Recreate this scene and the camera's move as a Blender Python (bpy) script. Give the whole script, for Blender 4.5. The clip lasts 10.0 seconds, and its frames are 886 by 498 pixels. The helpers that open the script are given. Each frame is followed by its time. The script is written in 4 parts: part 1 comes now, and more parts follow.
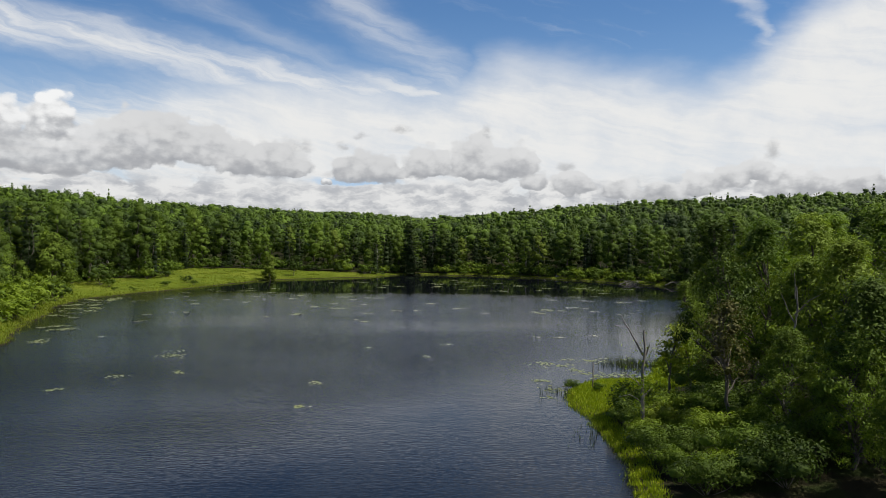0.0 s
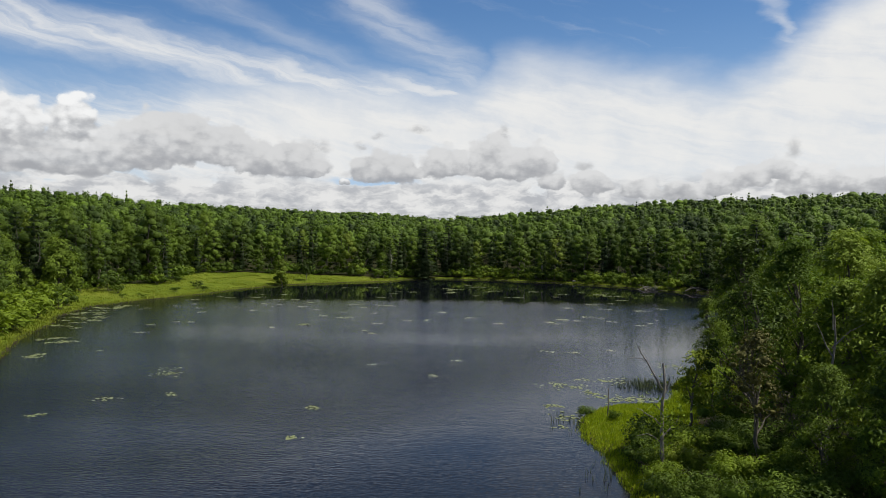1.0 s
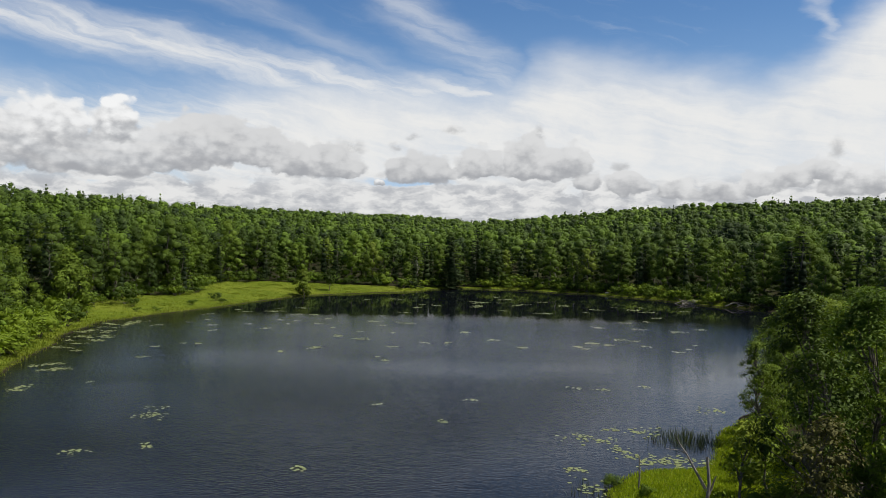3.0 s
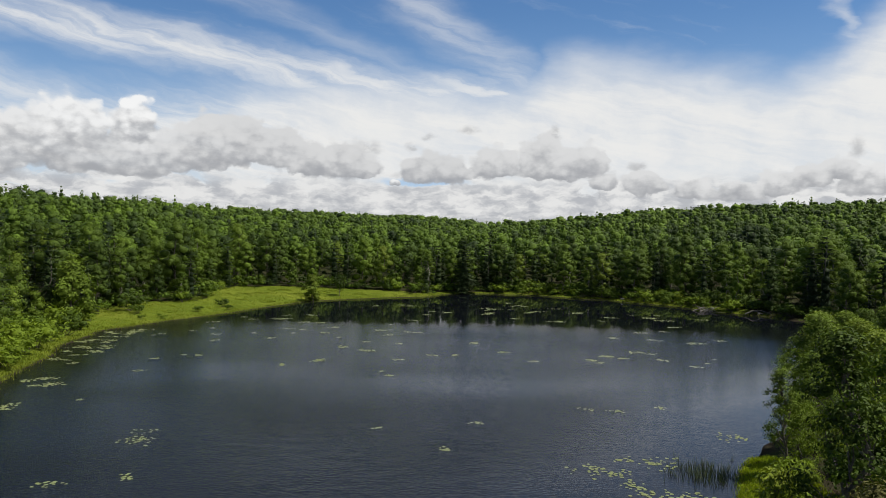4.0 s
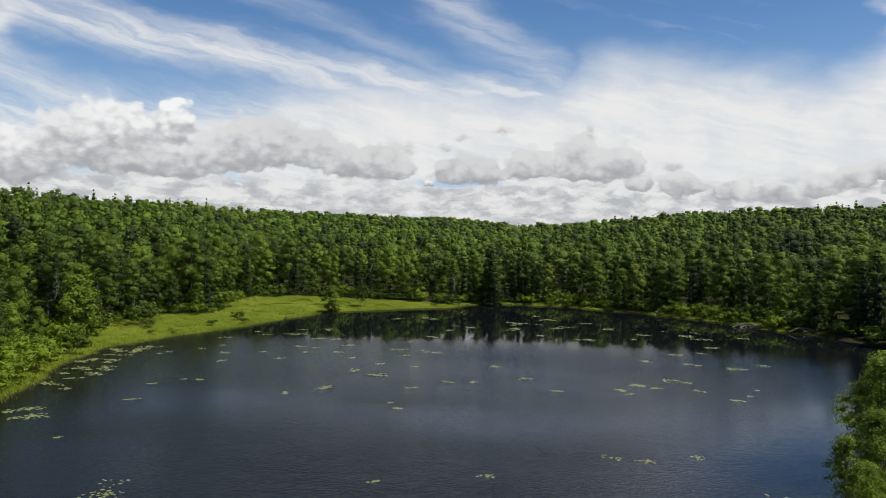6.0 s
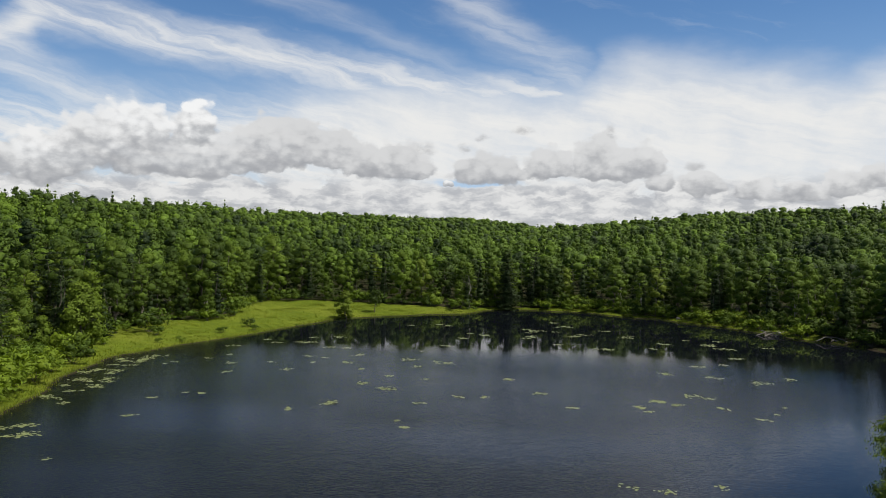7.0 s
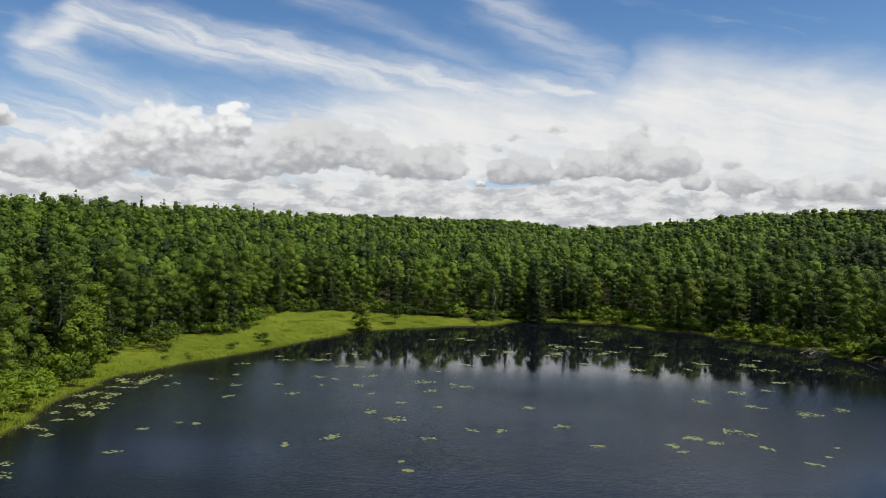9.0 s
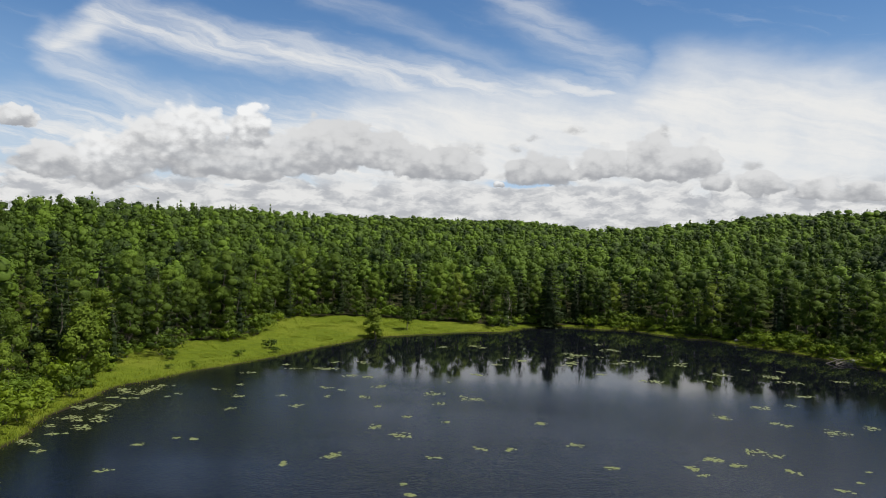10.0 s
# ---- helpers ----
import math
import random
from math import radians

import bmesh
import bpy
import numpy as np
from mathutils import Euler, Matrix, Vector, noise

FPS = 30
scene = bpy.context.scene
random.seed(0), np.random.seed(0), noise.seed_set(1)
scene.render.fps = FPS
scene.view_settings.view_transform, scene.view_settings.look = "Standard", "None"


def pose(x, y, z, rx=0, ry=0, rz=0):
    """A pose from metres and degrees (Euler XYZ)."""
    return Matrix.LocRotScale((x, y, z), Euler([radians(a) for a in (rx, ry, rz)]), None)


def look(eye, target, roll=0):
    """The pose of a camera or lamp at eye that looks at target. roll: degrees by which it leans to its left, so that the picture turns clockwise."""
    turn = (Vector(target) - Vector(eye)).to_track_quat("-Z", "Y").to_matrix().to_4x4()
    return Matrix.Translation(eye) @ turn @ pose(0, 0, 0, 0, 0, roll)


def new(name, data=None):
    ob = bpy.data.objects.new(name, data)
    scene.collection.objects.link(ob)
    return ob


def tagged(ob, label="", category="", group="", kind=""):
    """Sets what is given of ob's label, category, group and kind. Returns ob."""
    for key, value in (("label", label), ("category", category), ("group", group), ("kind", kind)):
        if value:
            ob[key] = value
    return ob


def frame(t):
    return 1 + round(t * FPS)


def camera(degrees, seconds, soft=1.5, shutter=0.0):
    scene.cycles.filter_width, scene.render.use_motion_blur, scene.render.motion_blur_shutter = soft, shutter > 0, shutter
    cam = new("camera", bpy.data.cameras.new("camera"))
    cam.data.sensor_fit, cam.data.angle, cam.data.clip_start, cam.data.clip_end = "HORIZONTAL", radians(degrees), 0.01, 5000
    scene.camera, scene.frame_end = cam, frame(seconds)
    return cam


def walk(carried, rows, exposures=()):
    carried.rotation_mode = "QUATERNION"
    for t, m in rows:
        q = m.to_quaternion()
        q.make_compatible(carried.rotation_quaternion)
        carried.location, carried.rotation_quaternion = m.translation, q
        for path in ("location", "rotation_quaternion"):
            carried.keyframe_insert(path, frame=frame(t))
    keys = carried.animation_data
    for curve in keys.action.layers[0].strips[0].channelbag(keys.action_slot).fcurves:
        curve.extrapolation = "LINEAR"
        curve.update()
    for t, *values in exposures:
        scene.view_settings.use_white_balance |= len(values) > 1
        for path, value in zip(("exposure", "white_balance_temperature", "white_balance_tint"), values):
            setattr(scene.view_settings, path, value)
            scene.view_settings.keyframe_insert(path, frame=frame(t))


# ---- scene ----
cam = camera(62.0, 10.0, soft=0.7)

PATH = [
    (0, (-0.059, -0.177, 12.687), (0.33, 199.81, 10.05), 0.46),
    (0.5, (0.464, 1.834, 13.357), (-1.55, 201.81, 10.71), 0.47),
    (1, (1.003, 3.849, 14.034), (-3.41, 203.78, 11.30), 0.43),
    (1.5, (1.514, 5.847, 14.727), (-5.34, 205.71, 11.94), 0.48),
    (2, (1.981, 7.851, 15.387), (-7.29, 207.62, 12.65), 0.47),
    (2.5, (2.444, 9.856, 16.052), (-9.06, 209.51, 13.42), 0.55),
    (4, (3.741, 16.173, 18.100), (-14.11, 215.36, 15.43), 0.66),
    (4.5, (4.186, 18.264, 18.771), (-15.74, 217.25, 16.18), 0.70),
    (5, (4.580, 20.426, 19.400), (-17.49, 219.19, 16.81), 0.78),
    (5.5, (4.974, 22.513, 19.956), (-19.44, 221.00, 17.45), 0.83),
    (7, (5.995, 29.102, 21.817), (-26.12, 226.49, 19.23), 0.84),
    (7.5, (6.336, 31.288, 22.380), (-28.39, 228.23, 19.88), 0.84),
    (8, (6.620, 33.539, 23.028), (-30.36, 230.07, 20.47), 0.82),
    (8.5, (6.870, 35.746, 23.622), (-32.00, 231.92, 21.03), 0.79),
    (9, (7.098, 37.982, 24.213), (-33.67, 233.77, 21.62), 0.77),
    (9.5, (7.349, 40.177, 24.728), (-35.73, 235.47, 22.22), 0.82),
    (10, (7.524, 42.441, 25.289), (-38.01, 237.17, 22.75), 0.86),
]
walk(cam, [(t, look(eye, target, roll)) for t, eye, target, roll in PATH])

# ---- world, sun ----
SUN_EL, SUN_AZ = 62.0, 97.0        # azimuth clockwise from +y
sun = new("sun", bpy.data.lights.new("sun", "SUN"))
sun.data.energy, sun.data.angle, sun.data.color = 5.0, radians(0.6), (1.0, 0.94, 0.82)
sd = Vector((math.sin(radians(SUN_AZ)) * math.cos(radians(SUN_EL)), math.cos(radians(SUN_AZ)) * math.cos(radians(SUN_EL)), math.sin(radians(SUN_EL))))
sun.matrix_world = look(sd * 400, (0, 0, 0))


class Net:
    """A small hand for wiring shader nodes."""

    def __init__(self, tree):
        self.tree = tree

    def put(self, value, socket):
        if isinstance(value, bpy.types.NodeSocket):
            self.tree.links.new(value, socket)
        else:
            socket.default_value = value

    def node(self, kind, out=0, inputs=()):
        n = self.tree.nodes.new(kind)
        for key, value in dict(inputs).items():
            self.put(value, n.inputs[key])
        return n.outputs[out]

    def m(self, op, a, b=0.0, c=0.0):
        n = self.tree.nodes.new("ShaderNodeMath")
        n.operation = op
        for k, value in enumerate((a, b, c)):
            self.put(value, n.inputs[k])
        return n.outputs[0]

    def v(self, op, a, b=(0, 0, 0), out=0):
        n = self.tree.nodes.new("ShaderNodeVectorMath")
        n.operation = op
        self.put(a, n.inputs[0])
        self.put(b, n.inputs[1])
        return n.outputs[out]

    def attr(self, name):
        n = self.tree.nodes.new("ShaderNodeAttribute")
        n.attribute_name = name
        return n.outputs["Fac"]

    def span(self, x, a, b, lo=0.0, hi=1.0):
        n = self.tree.nodes.new("ShaderNodeMapRange")
        n.interpolation_type = "SMOOTHSTEP"
        for k, value in enumerate((x, a, b, lo, hi)):
            self.put(value, n.inputs[k])
        return n.outputs[0]

    def noise(self, vec, scale, detail=4.0, rough=0.55, out=0):
        return self.node("ShaderNodeTexNoise", out, inputs={"Vector": vec, "Scale": scale, "Detail": detail, "Roughness": rough})

    def mix(self, f, a, b):
        n = self.tree.nodes.new("ShaderNodeMix")
        n.data_type = "RGBA"
        for i, value in ((0, f), (6, a), (7, b)):
            self.put(value, n.inputs[i])
        return n.outputs[2]

    def ramp(self, x, stops):
        """A piecewise curve of one variable: stops of (x, y) with both from 0 to 1."""
        n = self.tree.nodes.new("ShaderNodeValToRGB")
        e = n.color_ramp.elements
        while len(e) < len(stops):
            e.new(0.5)
        for k, (p, y) in enumerate(stops):
            e[k].position = p
            e[k].color = (y, y, y, 1)
        self.put(x, n.inputs[0])
        return n.outputs[0]


def build_sky():
    w = bpy.data.worlds.new("sky")
    scene.world = w
    w.use_nodes = True
    w.node_tree.nodes.clear()
    g = Net(w.node_tree)
    way = g.node("ShaderNodeTexCoord", "Generated")
    sep = w.node_tree.nodes.new("ShaderNodeSeparateXYZ")
    w.node_tree.links.new(way, sep.inputs[0])
    az = g.m("MULTIPLY", g.m("ARCTAN2", sep.outputs[0], sep.outputs[1]), 57.2958)
    el = g.m("MULTIPLY", g.m("ARCSINE", sep.outputs[2]), 57.2958)
    ae = g.node("ShaderNodeCombineXYZ", inputs={0: az, 1: el, 2: 0.0})
    blue = w.node_tree.nodes.new("ShaderNodeTexSky")
    blue.sky_type, blue.sun_disc = "NISHITA", False
    blue.sun_elevation, blue.sun_rotation, blue.altitude = radians(SUN_EL), radians(SUN_AZ), 400.0
    blue.air_density, blue.dust_density, blue.ozone_density = 1.0, 0.6, 2.0
    sky = g.v("MULTIPLY", blue.outputs[0], (0.062, 0.086, 0.107))
    sky = g.mix(g.span(el, 18.0, 3.0, 0.0, 0.55), sky, (0.42, 0.56, 0.74, 1))      # haze low down
    over = g.m("MULTIPLY", g.span(el, 18.0, 32.0), g.span(az, 30.0, -25.0, 0.75, 1.0))
    sky = g.mix(over, sky, g.v("MULTIPLY", sky, (0.13, 0.18, 0.27)))      # deeper blue overhead

    # high ice cloud: a veil below a wavy upper edge, and streaks that run down towards the right
    warp = g.v("MULTIPLY", g.v("SUBTRACT", g.noise(g.v("MULTIPLY", ae, (0.16, 0.4, 1)), 1.0, 5.0, 0.55, 1), (0.5, 0.5, 0.5)), (4.0, 2.6, 0))
    aw = g.v("ADD", ae, warp)
    sw = w.node_tree.nodes.new("ShaderNodeSeparateXYZ")
    w.node_tree.links.new(aw, sw.inputs[0])
    a1, e1 = sw.outputs[0], sw.outputs[1]
    along = g.m("DIVIDE", g.m("ADD", a1, 45.0), 80.0)

    def curve(stops):
        return g.m("MULTIPLY", g.ramp(along, [((a + 45) / 80, e / 20) for a, e in stops]), 20.0)

    def ribbon(stops, half, cover):
        off = g.m("ABSOLUTE", g.m("SUBTRACT", e1, curve(stops)))
        ends = g.m("MULTIPLY", g.span(a1, stops[0][0] - 1.0, stops[0][0] + 1.0), g.span(a1, stops[-1][0] + 1.0, stops[-1][0] - 1.0))
        return g.m("MULTIPLY", g.m("MULTIPLY", g.span(off, half * 1.25, half * 0.05), cover), ends)

    slant = w.node_tree.nodes.new("ShaderNodeVectorRotate")
    slant.rotation_type = "Z_AXIS"
    g.put(aw, slant.inputs["Vector"])
    slant.inputs["Angle"].default_value = radians(14)
    fibres = g.noise(g.v("MULTIPLY", slant.outputs[0], (0.10, 0.9, 1)), 1.0, 6.0, 0.6)
    puffs = g.noise(ae, 0.22, 6.0, 0.6)
    edge = curve([(-45, 8.6), (-38, 8.9), (-31, 9.6), (-24, 10.0), (-21, 10.6), (-16.5, 11.6), (-12, 11.9), (-8, 11.9), (-3, 11.0), (0.7, 10.9), (2.9, 12.6), (5, 13.0), (9.4, 12.6), (15.6, 11.9), (19.6, 10.7), (22.7, 11.8), (25, 14.2), (27, 15.8), (31, 17.5), (35, 20.0)])
    veil = g.span(g.m("SUBTRACT", e1, edge), 2.5, -2.3)
    veil = g.m("MULTIPLY", veil, g.span(g.m("ADD", fibres, g.m("MULTIPLY", puffs, 0.6)), 0.30, 1.0, 0.70, 1.0))
    left_gap = g.m("MULTIPLY", g.span(a1, -14.0, -30.0), g.span(fibres, 0.62, 0.40))
    veil = g.m("MULTIPLY", veil, g.m("SUBTRACT", 1.0, g.m("MULTIPLY", left_gap, 0.55)))
    main = ribbon([(-41.5, 12.4), (-40.5, 12.9), (-38.5, 14.8), (-37, 14.9), (-31, 14.2), (-24, 13.4), (-16.3, 12.3), (-8, 11.3), (0, 10.6)], 2.0, 0.88)
    hook = ribbon([(-42.0, 12.8), (-41.5, 12.6), (-40.0, 11.9), (-38.3, 10.9), (-36.5, 10.1), (-34, 9.5), (-31, 9.0)], 1.9, 0.72)
    second = ribbon([(-11, 20), (-8, 17.7), (-3.6, 15.0), (0.7, 12.1), (3, 10.5)], 2.7, 0.46)
    third = ribbon([(-24, 18), (-17, 16.4), (-11.4, 14.1), (-6, 12.2)], 1.3, 0.24)
    right = ribbon([(21, 17.5), (22.5, 16.0), (24.5, 13.6), (26, 12.5)], 1.0, 0.5)
    thin = g.m("MULTIPLY", g.span(fibres, 0.52, 0.85), g.m("MULTIPLY", g.span(el, 13.0, 19.0, 0.30, 0.12), g.span(az, -20.0, 25.0, 0.7, 0.9)))
    streaks = g.m("MAXIMUM", g.m("MAXIMUM", g.m("MAXIMUM", main, hook), g.m("MAXIMUM", second, third)), right)
    streaks = g.m("MULTIPLY", streaks, g.span(fibres, 0.30, 0.66, 0.40, 1.0))
    # unseen bright cloud added above the view on the right, to brighten water reflections
    high = g.m("MULTIPLY", g.m("MULTIPLY", g.m("MULTIPLY", g.span(el, 18.5, 25.0), g.span(el, 58.0, 40.0)), g.span(az, -8.0, 16.0)), g.span(fibres, 0.25, 0.6, 0.6, 0.95))
    ice = g.m("MAXIMUM", g.m("MAXIMUM", veil, streaks), g.m("MAXIMUM", thin, high))
    sky = g.mix(ice, sky, g.mix(g.span(g.m("ADD", g.m("MULTIPLY", puffs, 0.6), g.m("MULTIPLY", fibres, 0.4)), 0.34, 0.60), (0.765, 0.775, 0.785, 1), (0.825, 0.825, 0.815, 1)))

    # heaped clouds: (azimuth, elevation, half width, height over the waist) in degrees, and how white the sunlit top is
    heaps = [(-41.0, 4.79, 2.54, 1.44, 0.3), (-37.9, 4.66, 2.75, 2.23, 0.75), (-43.3, 7.66, 1.17, 0.86, 0.5), (-34.7, 6.02, 2.3, 2.4, 0.45), (-32.0, 6.78, 2.55, 2.44, 0.8), (-28.0, 7.28, 1.7, 2.26, 1), (-29.6, 5.3, 5.35, 1.86, 0.15), (-23.0, 6.27, 2.74, 2.4, 0.15), (-20.8, 6.51, 2.45, 2.32, 0.1), (-17.8, 6.26, 2.02, 1.87, 0.1), (-24.7, 5.75, 3.3, 2.07, 0.25), (-15.2, 5.5, 1.8, 1.65, 0.1), (-12.9, 5.6, 2.08, 1.77, 0.1), (-11.0, 6.79, 0.9, 0.62, 0), (-11.4, 5.15, 1.63, 0.89, 0.1), (-6.1, 5.14, 2.57, 1.35, 0.1)]
    heaps += [(-4.5, 4.94, 1.41, 1.2, 0.05), (-1.2, 5.5, 1.97, 1.44, 0.15), (2.4, 6.58, 1.16, 1.47, 0.15), (2.8, 5.59, 2.39, 1.81, 0.2), (5.8, 5.5, 1.59, 1.53, 0.25), (4.2, 5.42, 3.16, 1.44, 0.1), (3.4, 8.05, 0.37, 0.67, 0), (9.6, 5.52, 0.65, 0.41, 0), (10.0, 4.07, 1.74, 1.01, 0.2), (7.1, 4.21, 1.02, 0.83, 0.2), (13.5, 3.64, 1.5, 0.8, 0.3), (16.5, 3.52, 1.75, 0.77, 0.3), (-7.5, 7.02, 0.58, 0.35, 0), (-6.2, 7.76, 0.44, 0.29, 0), (-3.3, 8.24, 0.66, 0.34, 0), (-8.9, 4.32, 0.4, 0.32, 1), (19.3, 3.93, 1.28, 1.06, 0.25), (21.3, 4.43, 1.41, 0.97, 0.2), (23.2, 4.81, 1.37, 1.01, 0.2), (25.3, 3.93, 2.19, 1.23, 0.4), (24.1, 6.32, 0.37, 0.83, 0), (29.0, 3.84, 2.38, 1.19, 0.3)]
    lump = g.v("MULTIPLY", g.v("SUBTRACT", g.noise(g.v("MULTIPLY", ae, (0.62, 0.85, 1)), 1.0, 7.0, 0.58, 1), (0.5, 0.5, 0.5)), (1.5, 1.1, 0))
    ac = g.v("ADD", ae, lump)
    pieces = w.node_tree.nodes.new("ShaderNodeSeparateXYZ")
    w.node_tree.links.new(ac, pieces.inputs[0])
    near, total, rise, white, wisp = 9.0, 0.0001, 0.0, 0.0, 0.0
    for a, e, wd, h, bright in heaps:
        wd, h = wd * 1.1, h * 1.2
        across = g.m("MULTIPLY", g.m("SUBTRACT", pieces.outputs[0], a), 1 / wd)
        above = g.m("SUBTRACT", pieces.outputs[1], e)
        tall = g.m("MULTIPLY", above, 1 / h)
        flat = g.m("MULTIPLY", above, -2.0 / h)
        d = g.m("SQRT", g.m("ADD", g.m("MULTIPLY", across, across), g.m("POWER", g.m("MAXIMUM", tall, flat), 2.0)))
        if wd < 1.1 and bright == 0:      # a torn scrap of cloud
            wisp = g.m("MAXIMUM", wisp, g.span(d, 1.5, 0.1, 0.0, 0.75))
            continue
        near = g.m("MINIMUM", near, d)
        share = g.m("EXPONENT", g.m("MULTIPLY", d, -5.0))
        total = g.m("ADD", total, share)
        rise = g.m("MULTIPLY_ADD", share, tall, rise)
        white = g.m("MULTIPLY_ADD", share, bright, white)
    rise, white = g.m("DIVIDE", rise, total), g.m("DIVIDE", white, total)
    cells = w.node_tree.nodes.new("ShaderNodeTexVoronoi")
    cells.feature = "SMOOTH_F1"
    g.put(g.v("MULTIPLY", ac, (0.95, 1.25, 1)), cells.inputs["Vector"])
    cells.inputs["Scale"].default_value, cells.inputs["Smoothness"].default_value = 1.2, 0.5
    billow = g.m("SUBTRACT", 0.42, cells.outputs["Distance"])
    near = g.m("SUBTRACT", near, g.m("MULTIPLY", billow, 0.45))
    heap = g.span(near, 1.12, 0.88)
    knots = g.noise(g.v("MULTIPLY", ae, (0.8, 1.2, 1)), 1.0, 6.0, 0.58)
    level = g.m("ADD", rise, g.m("ADD", g.m("MULTIPLY", g.m("SUBTRACT", knots, 0.5), 1.6), g.m("MULTIPLY", billow, 0.9)))
    shade = g.mix(g.span(level, -0.75, 0.35), (0.36, 0.37, 0.395, 1), (0.60, 0.605, 0.612, 1))
    heap_col = g.mix(g.m("MULTIPLY", g.span(level, -0.15, 0.75), g.m("POWER", white, 0.7)), shade, (0.93, 0.93, 0.925, 1))

    # rows of small heaps over the horizon
    rows = g.noise(g.v("MULTIPLY", ac, (0.40, 0.95, 1)), 1.0, 5.0, 0.55)
    low = g.m("MULTIPLY", g.span(el, 5.3, 3.6), g.span(g.m("ADD", rows, g.span(el, 5.0, 1.0, 0.0, 0.22)), 0.36, 0.50))
    slit = g.span(g.v("LENGTH", g.v("MULTIPLY", g.v("SUBTRACT", ac, (-6.7, 4.45, 0)), (1 / 3.8, 1 / 0.36, 0)), out=1), 1.2, 0.5)
    low = g.m("MULTIPLY", low, g.m("SUBTRACT", 1.0, slit))
    sky = g.mix(g.m("MULTIPLY", slit, 0.8), sky, (0.36, 0.55, 0.78, 1))
    tone = g.noise(g.v("MULTIPLY", ac, (0.42, 1.1, 1)), 1.0, 6.0, 0.55)
    low_col = g.mix(g.span(tone, 0.36, 0.62), (0.47, 0.485, 0.515, 1), (0.78, 0.78, 0.775, 1))
    sky = g.mix(low, sky, low_col)
    sky = g.mix(g.m("MULTIPLY", wisp, g.span(knots, 0.30, 0.60)), sky, (0.46, 0.465, 0.475, 1))
    sky = g.mix(g.m("MULTIPLY", heap, 0.95), sky, heap_col)
    back = g.node("ShaderNodeBackground", inputs={"Color": sky, "Strength": 1.0})
    g.put(back, w.node_tree.nodes.new("ShaderNodeOutputWorld").inputs[0])


build_sky()


# ---- materials ----
def material(name):
    mat = bpy.data.materials.new(name)
    mat.use_nodes = True
    mat.node_tree.nodes.clear()
    return mat, Net(mat.node_tree)


def finish(g, shader):
    g.put(shader, g.tree.nodes.new("ShaderNodeOutputMaterial").inputs[0])


def principled(g, color, rough, normal=None, **more):
    n = g.tree.nodes.new("ShaderNodeBsdfPrincipled")
    g.put(color, n.inputs["Base Color"])
    g.put(rough, n.inputs["Roughness"])
    if normal is not None:
        g.put(normal, n.inputs["Normal"])
    for key, value in more.items():
        g.put(value, n.inputs[key.replace("_", " ")])
    return n.outputs[0]


def bump(g, height, strength, distance):
    return g.node("ShaderNodeBump", inputs={"Height": height, "Strength": strength, "Distance": distance})


def leaf_material(name, dark, light, warm, joined=False, through_share=0.22, relief_scale=2.2):
    """Foliage: hue varies from plant to plant and from leaf to leaf, and light passes through."""
    mat, g = material(name)
    plant = g.attr("tint") if joined else g.node("ShaderNodeObjectInfo", "Random")
    leaf = g.node("ShaderNodeNewGeometry", "Random Per Island")
    spot = g.noise(g.node("ShaderNodeTexCoord", "Object"), 0.35, 3.0)
    f = g.m("ADD", g.m("MULTIPLY", plant, 0.95), g.m("ADD", g.m("MULTIPLY", leaf, 0.12 if joined else 0.30), g.m("MULTIPLY", g.m("SUBTRACT", spot, 0.5), 0.35)))
    col = g.mix(f, dark, light)
    col = g.mix(g.span(plant, 0.86, 1.0, 0.0, 0.75), col, warm)
    relief = bump(g, g.noise(g.node("ShaderNodeTexCoord", "Object"), relief_scale, 4.0, 0.65), 0.35, 1.3 / relief_scale)
    body = principled(g, col, 0.62, relief, Specular_IOR_Level=0.2)
    glow = g.node("ShaderNodeBsdfTranslucent", inputs={"Color": g.v("MULTIPLY", col, (1.2, 1.25, 0.6))})
    finish(g, g.node("ShaderNodeMixShader", inputs={0: through_share, 1: body, 2: glow}))
    return mat


def bark_material(name, dark, light, scale):
    mat, g = material(name)
    co = g.node("ShaderNodeTexCoord", "Object")
    n = g.noise(g.v("MULTIPLY", co, (1, 1, 0.25)), scale, 6.0, 0.65)
    patch = g.noise(co, 1.3, 3.0)
    col = g.mix(g.span(g.m("ADD", n, g.m("MULTIPLY", patch, 0.4)), 0.45, 0.95), dark, light)
    finish(g, principled(g, col, 0.9, bump(g, n, 0.6, 0.03)))
    return mat


BROAD = leaf_material("broad_leaves", (0.015, 0.033, 0.005, 1), (0.112, 0.176, 0.015, 1), (0.135, 0.178, 0.018, 1))
BRIGHT = leaf_material("bright_leaves", (0.064, 0.110, 0.008, 1), (0.175, 0.250, 0.018, 1), (0.20, 0.24, 0.025, 1), through_share=0.28)
MID = leaf_material("olive_leaves", (0.050, 0.090, 0.012, 1), (0.165, 0.240, 0.026, 1), (0.19, 0.24, 0.03, 1), through_share=0.34)
SUNNY = leaf_material("sunny_leaves", (0.058, 0.108, 0.012, 1), (0.182, 0.275, 0.028, 1), (0.20, 0.27, 0.03, 1), through_share=0.36)
LUSH = leaf_material("marsh_grass_blades", (0.180, 0.250, 0.010, 1), (0.390, 0.475, 0.022, 1), (0.42, 0.41, 0.04, 1), joined=True, through_share=0.3)
NEEDLE = leaf_material("needles", (0.011, 0.024, 0.007, 1), (0.036, 0.062, 0.013, 1), (0.060, 0.085, 0.016, 1), through_share=0.06)
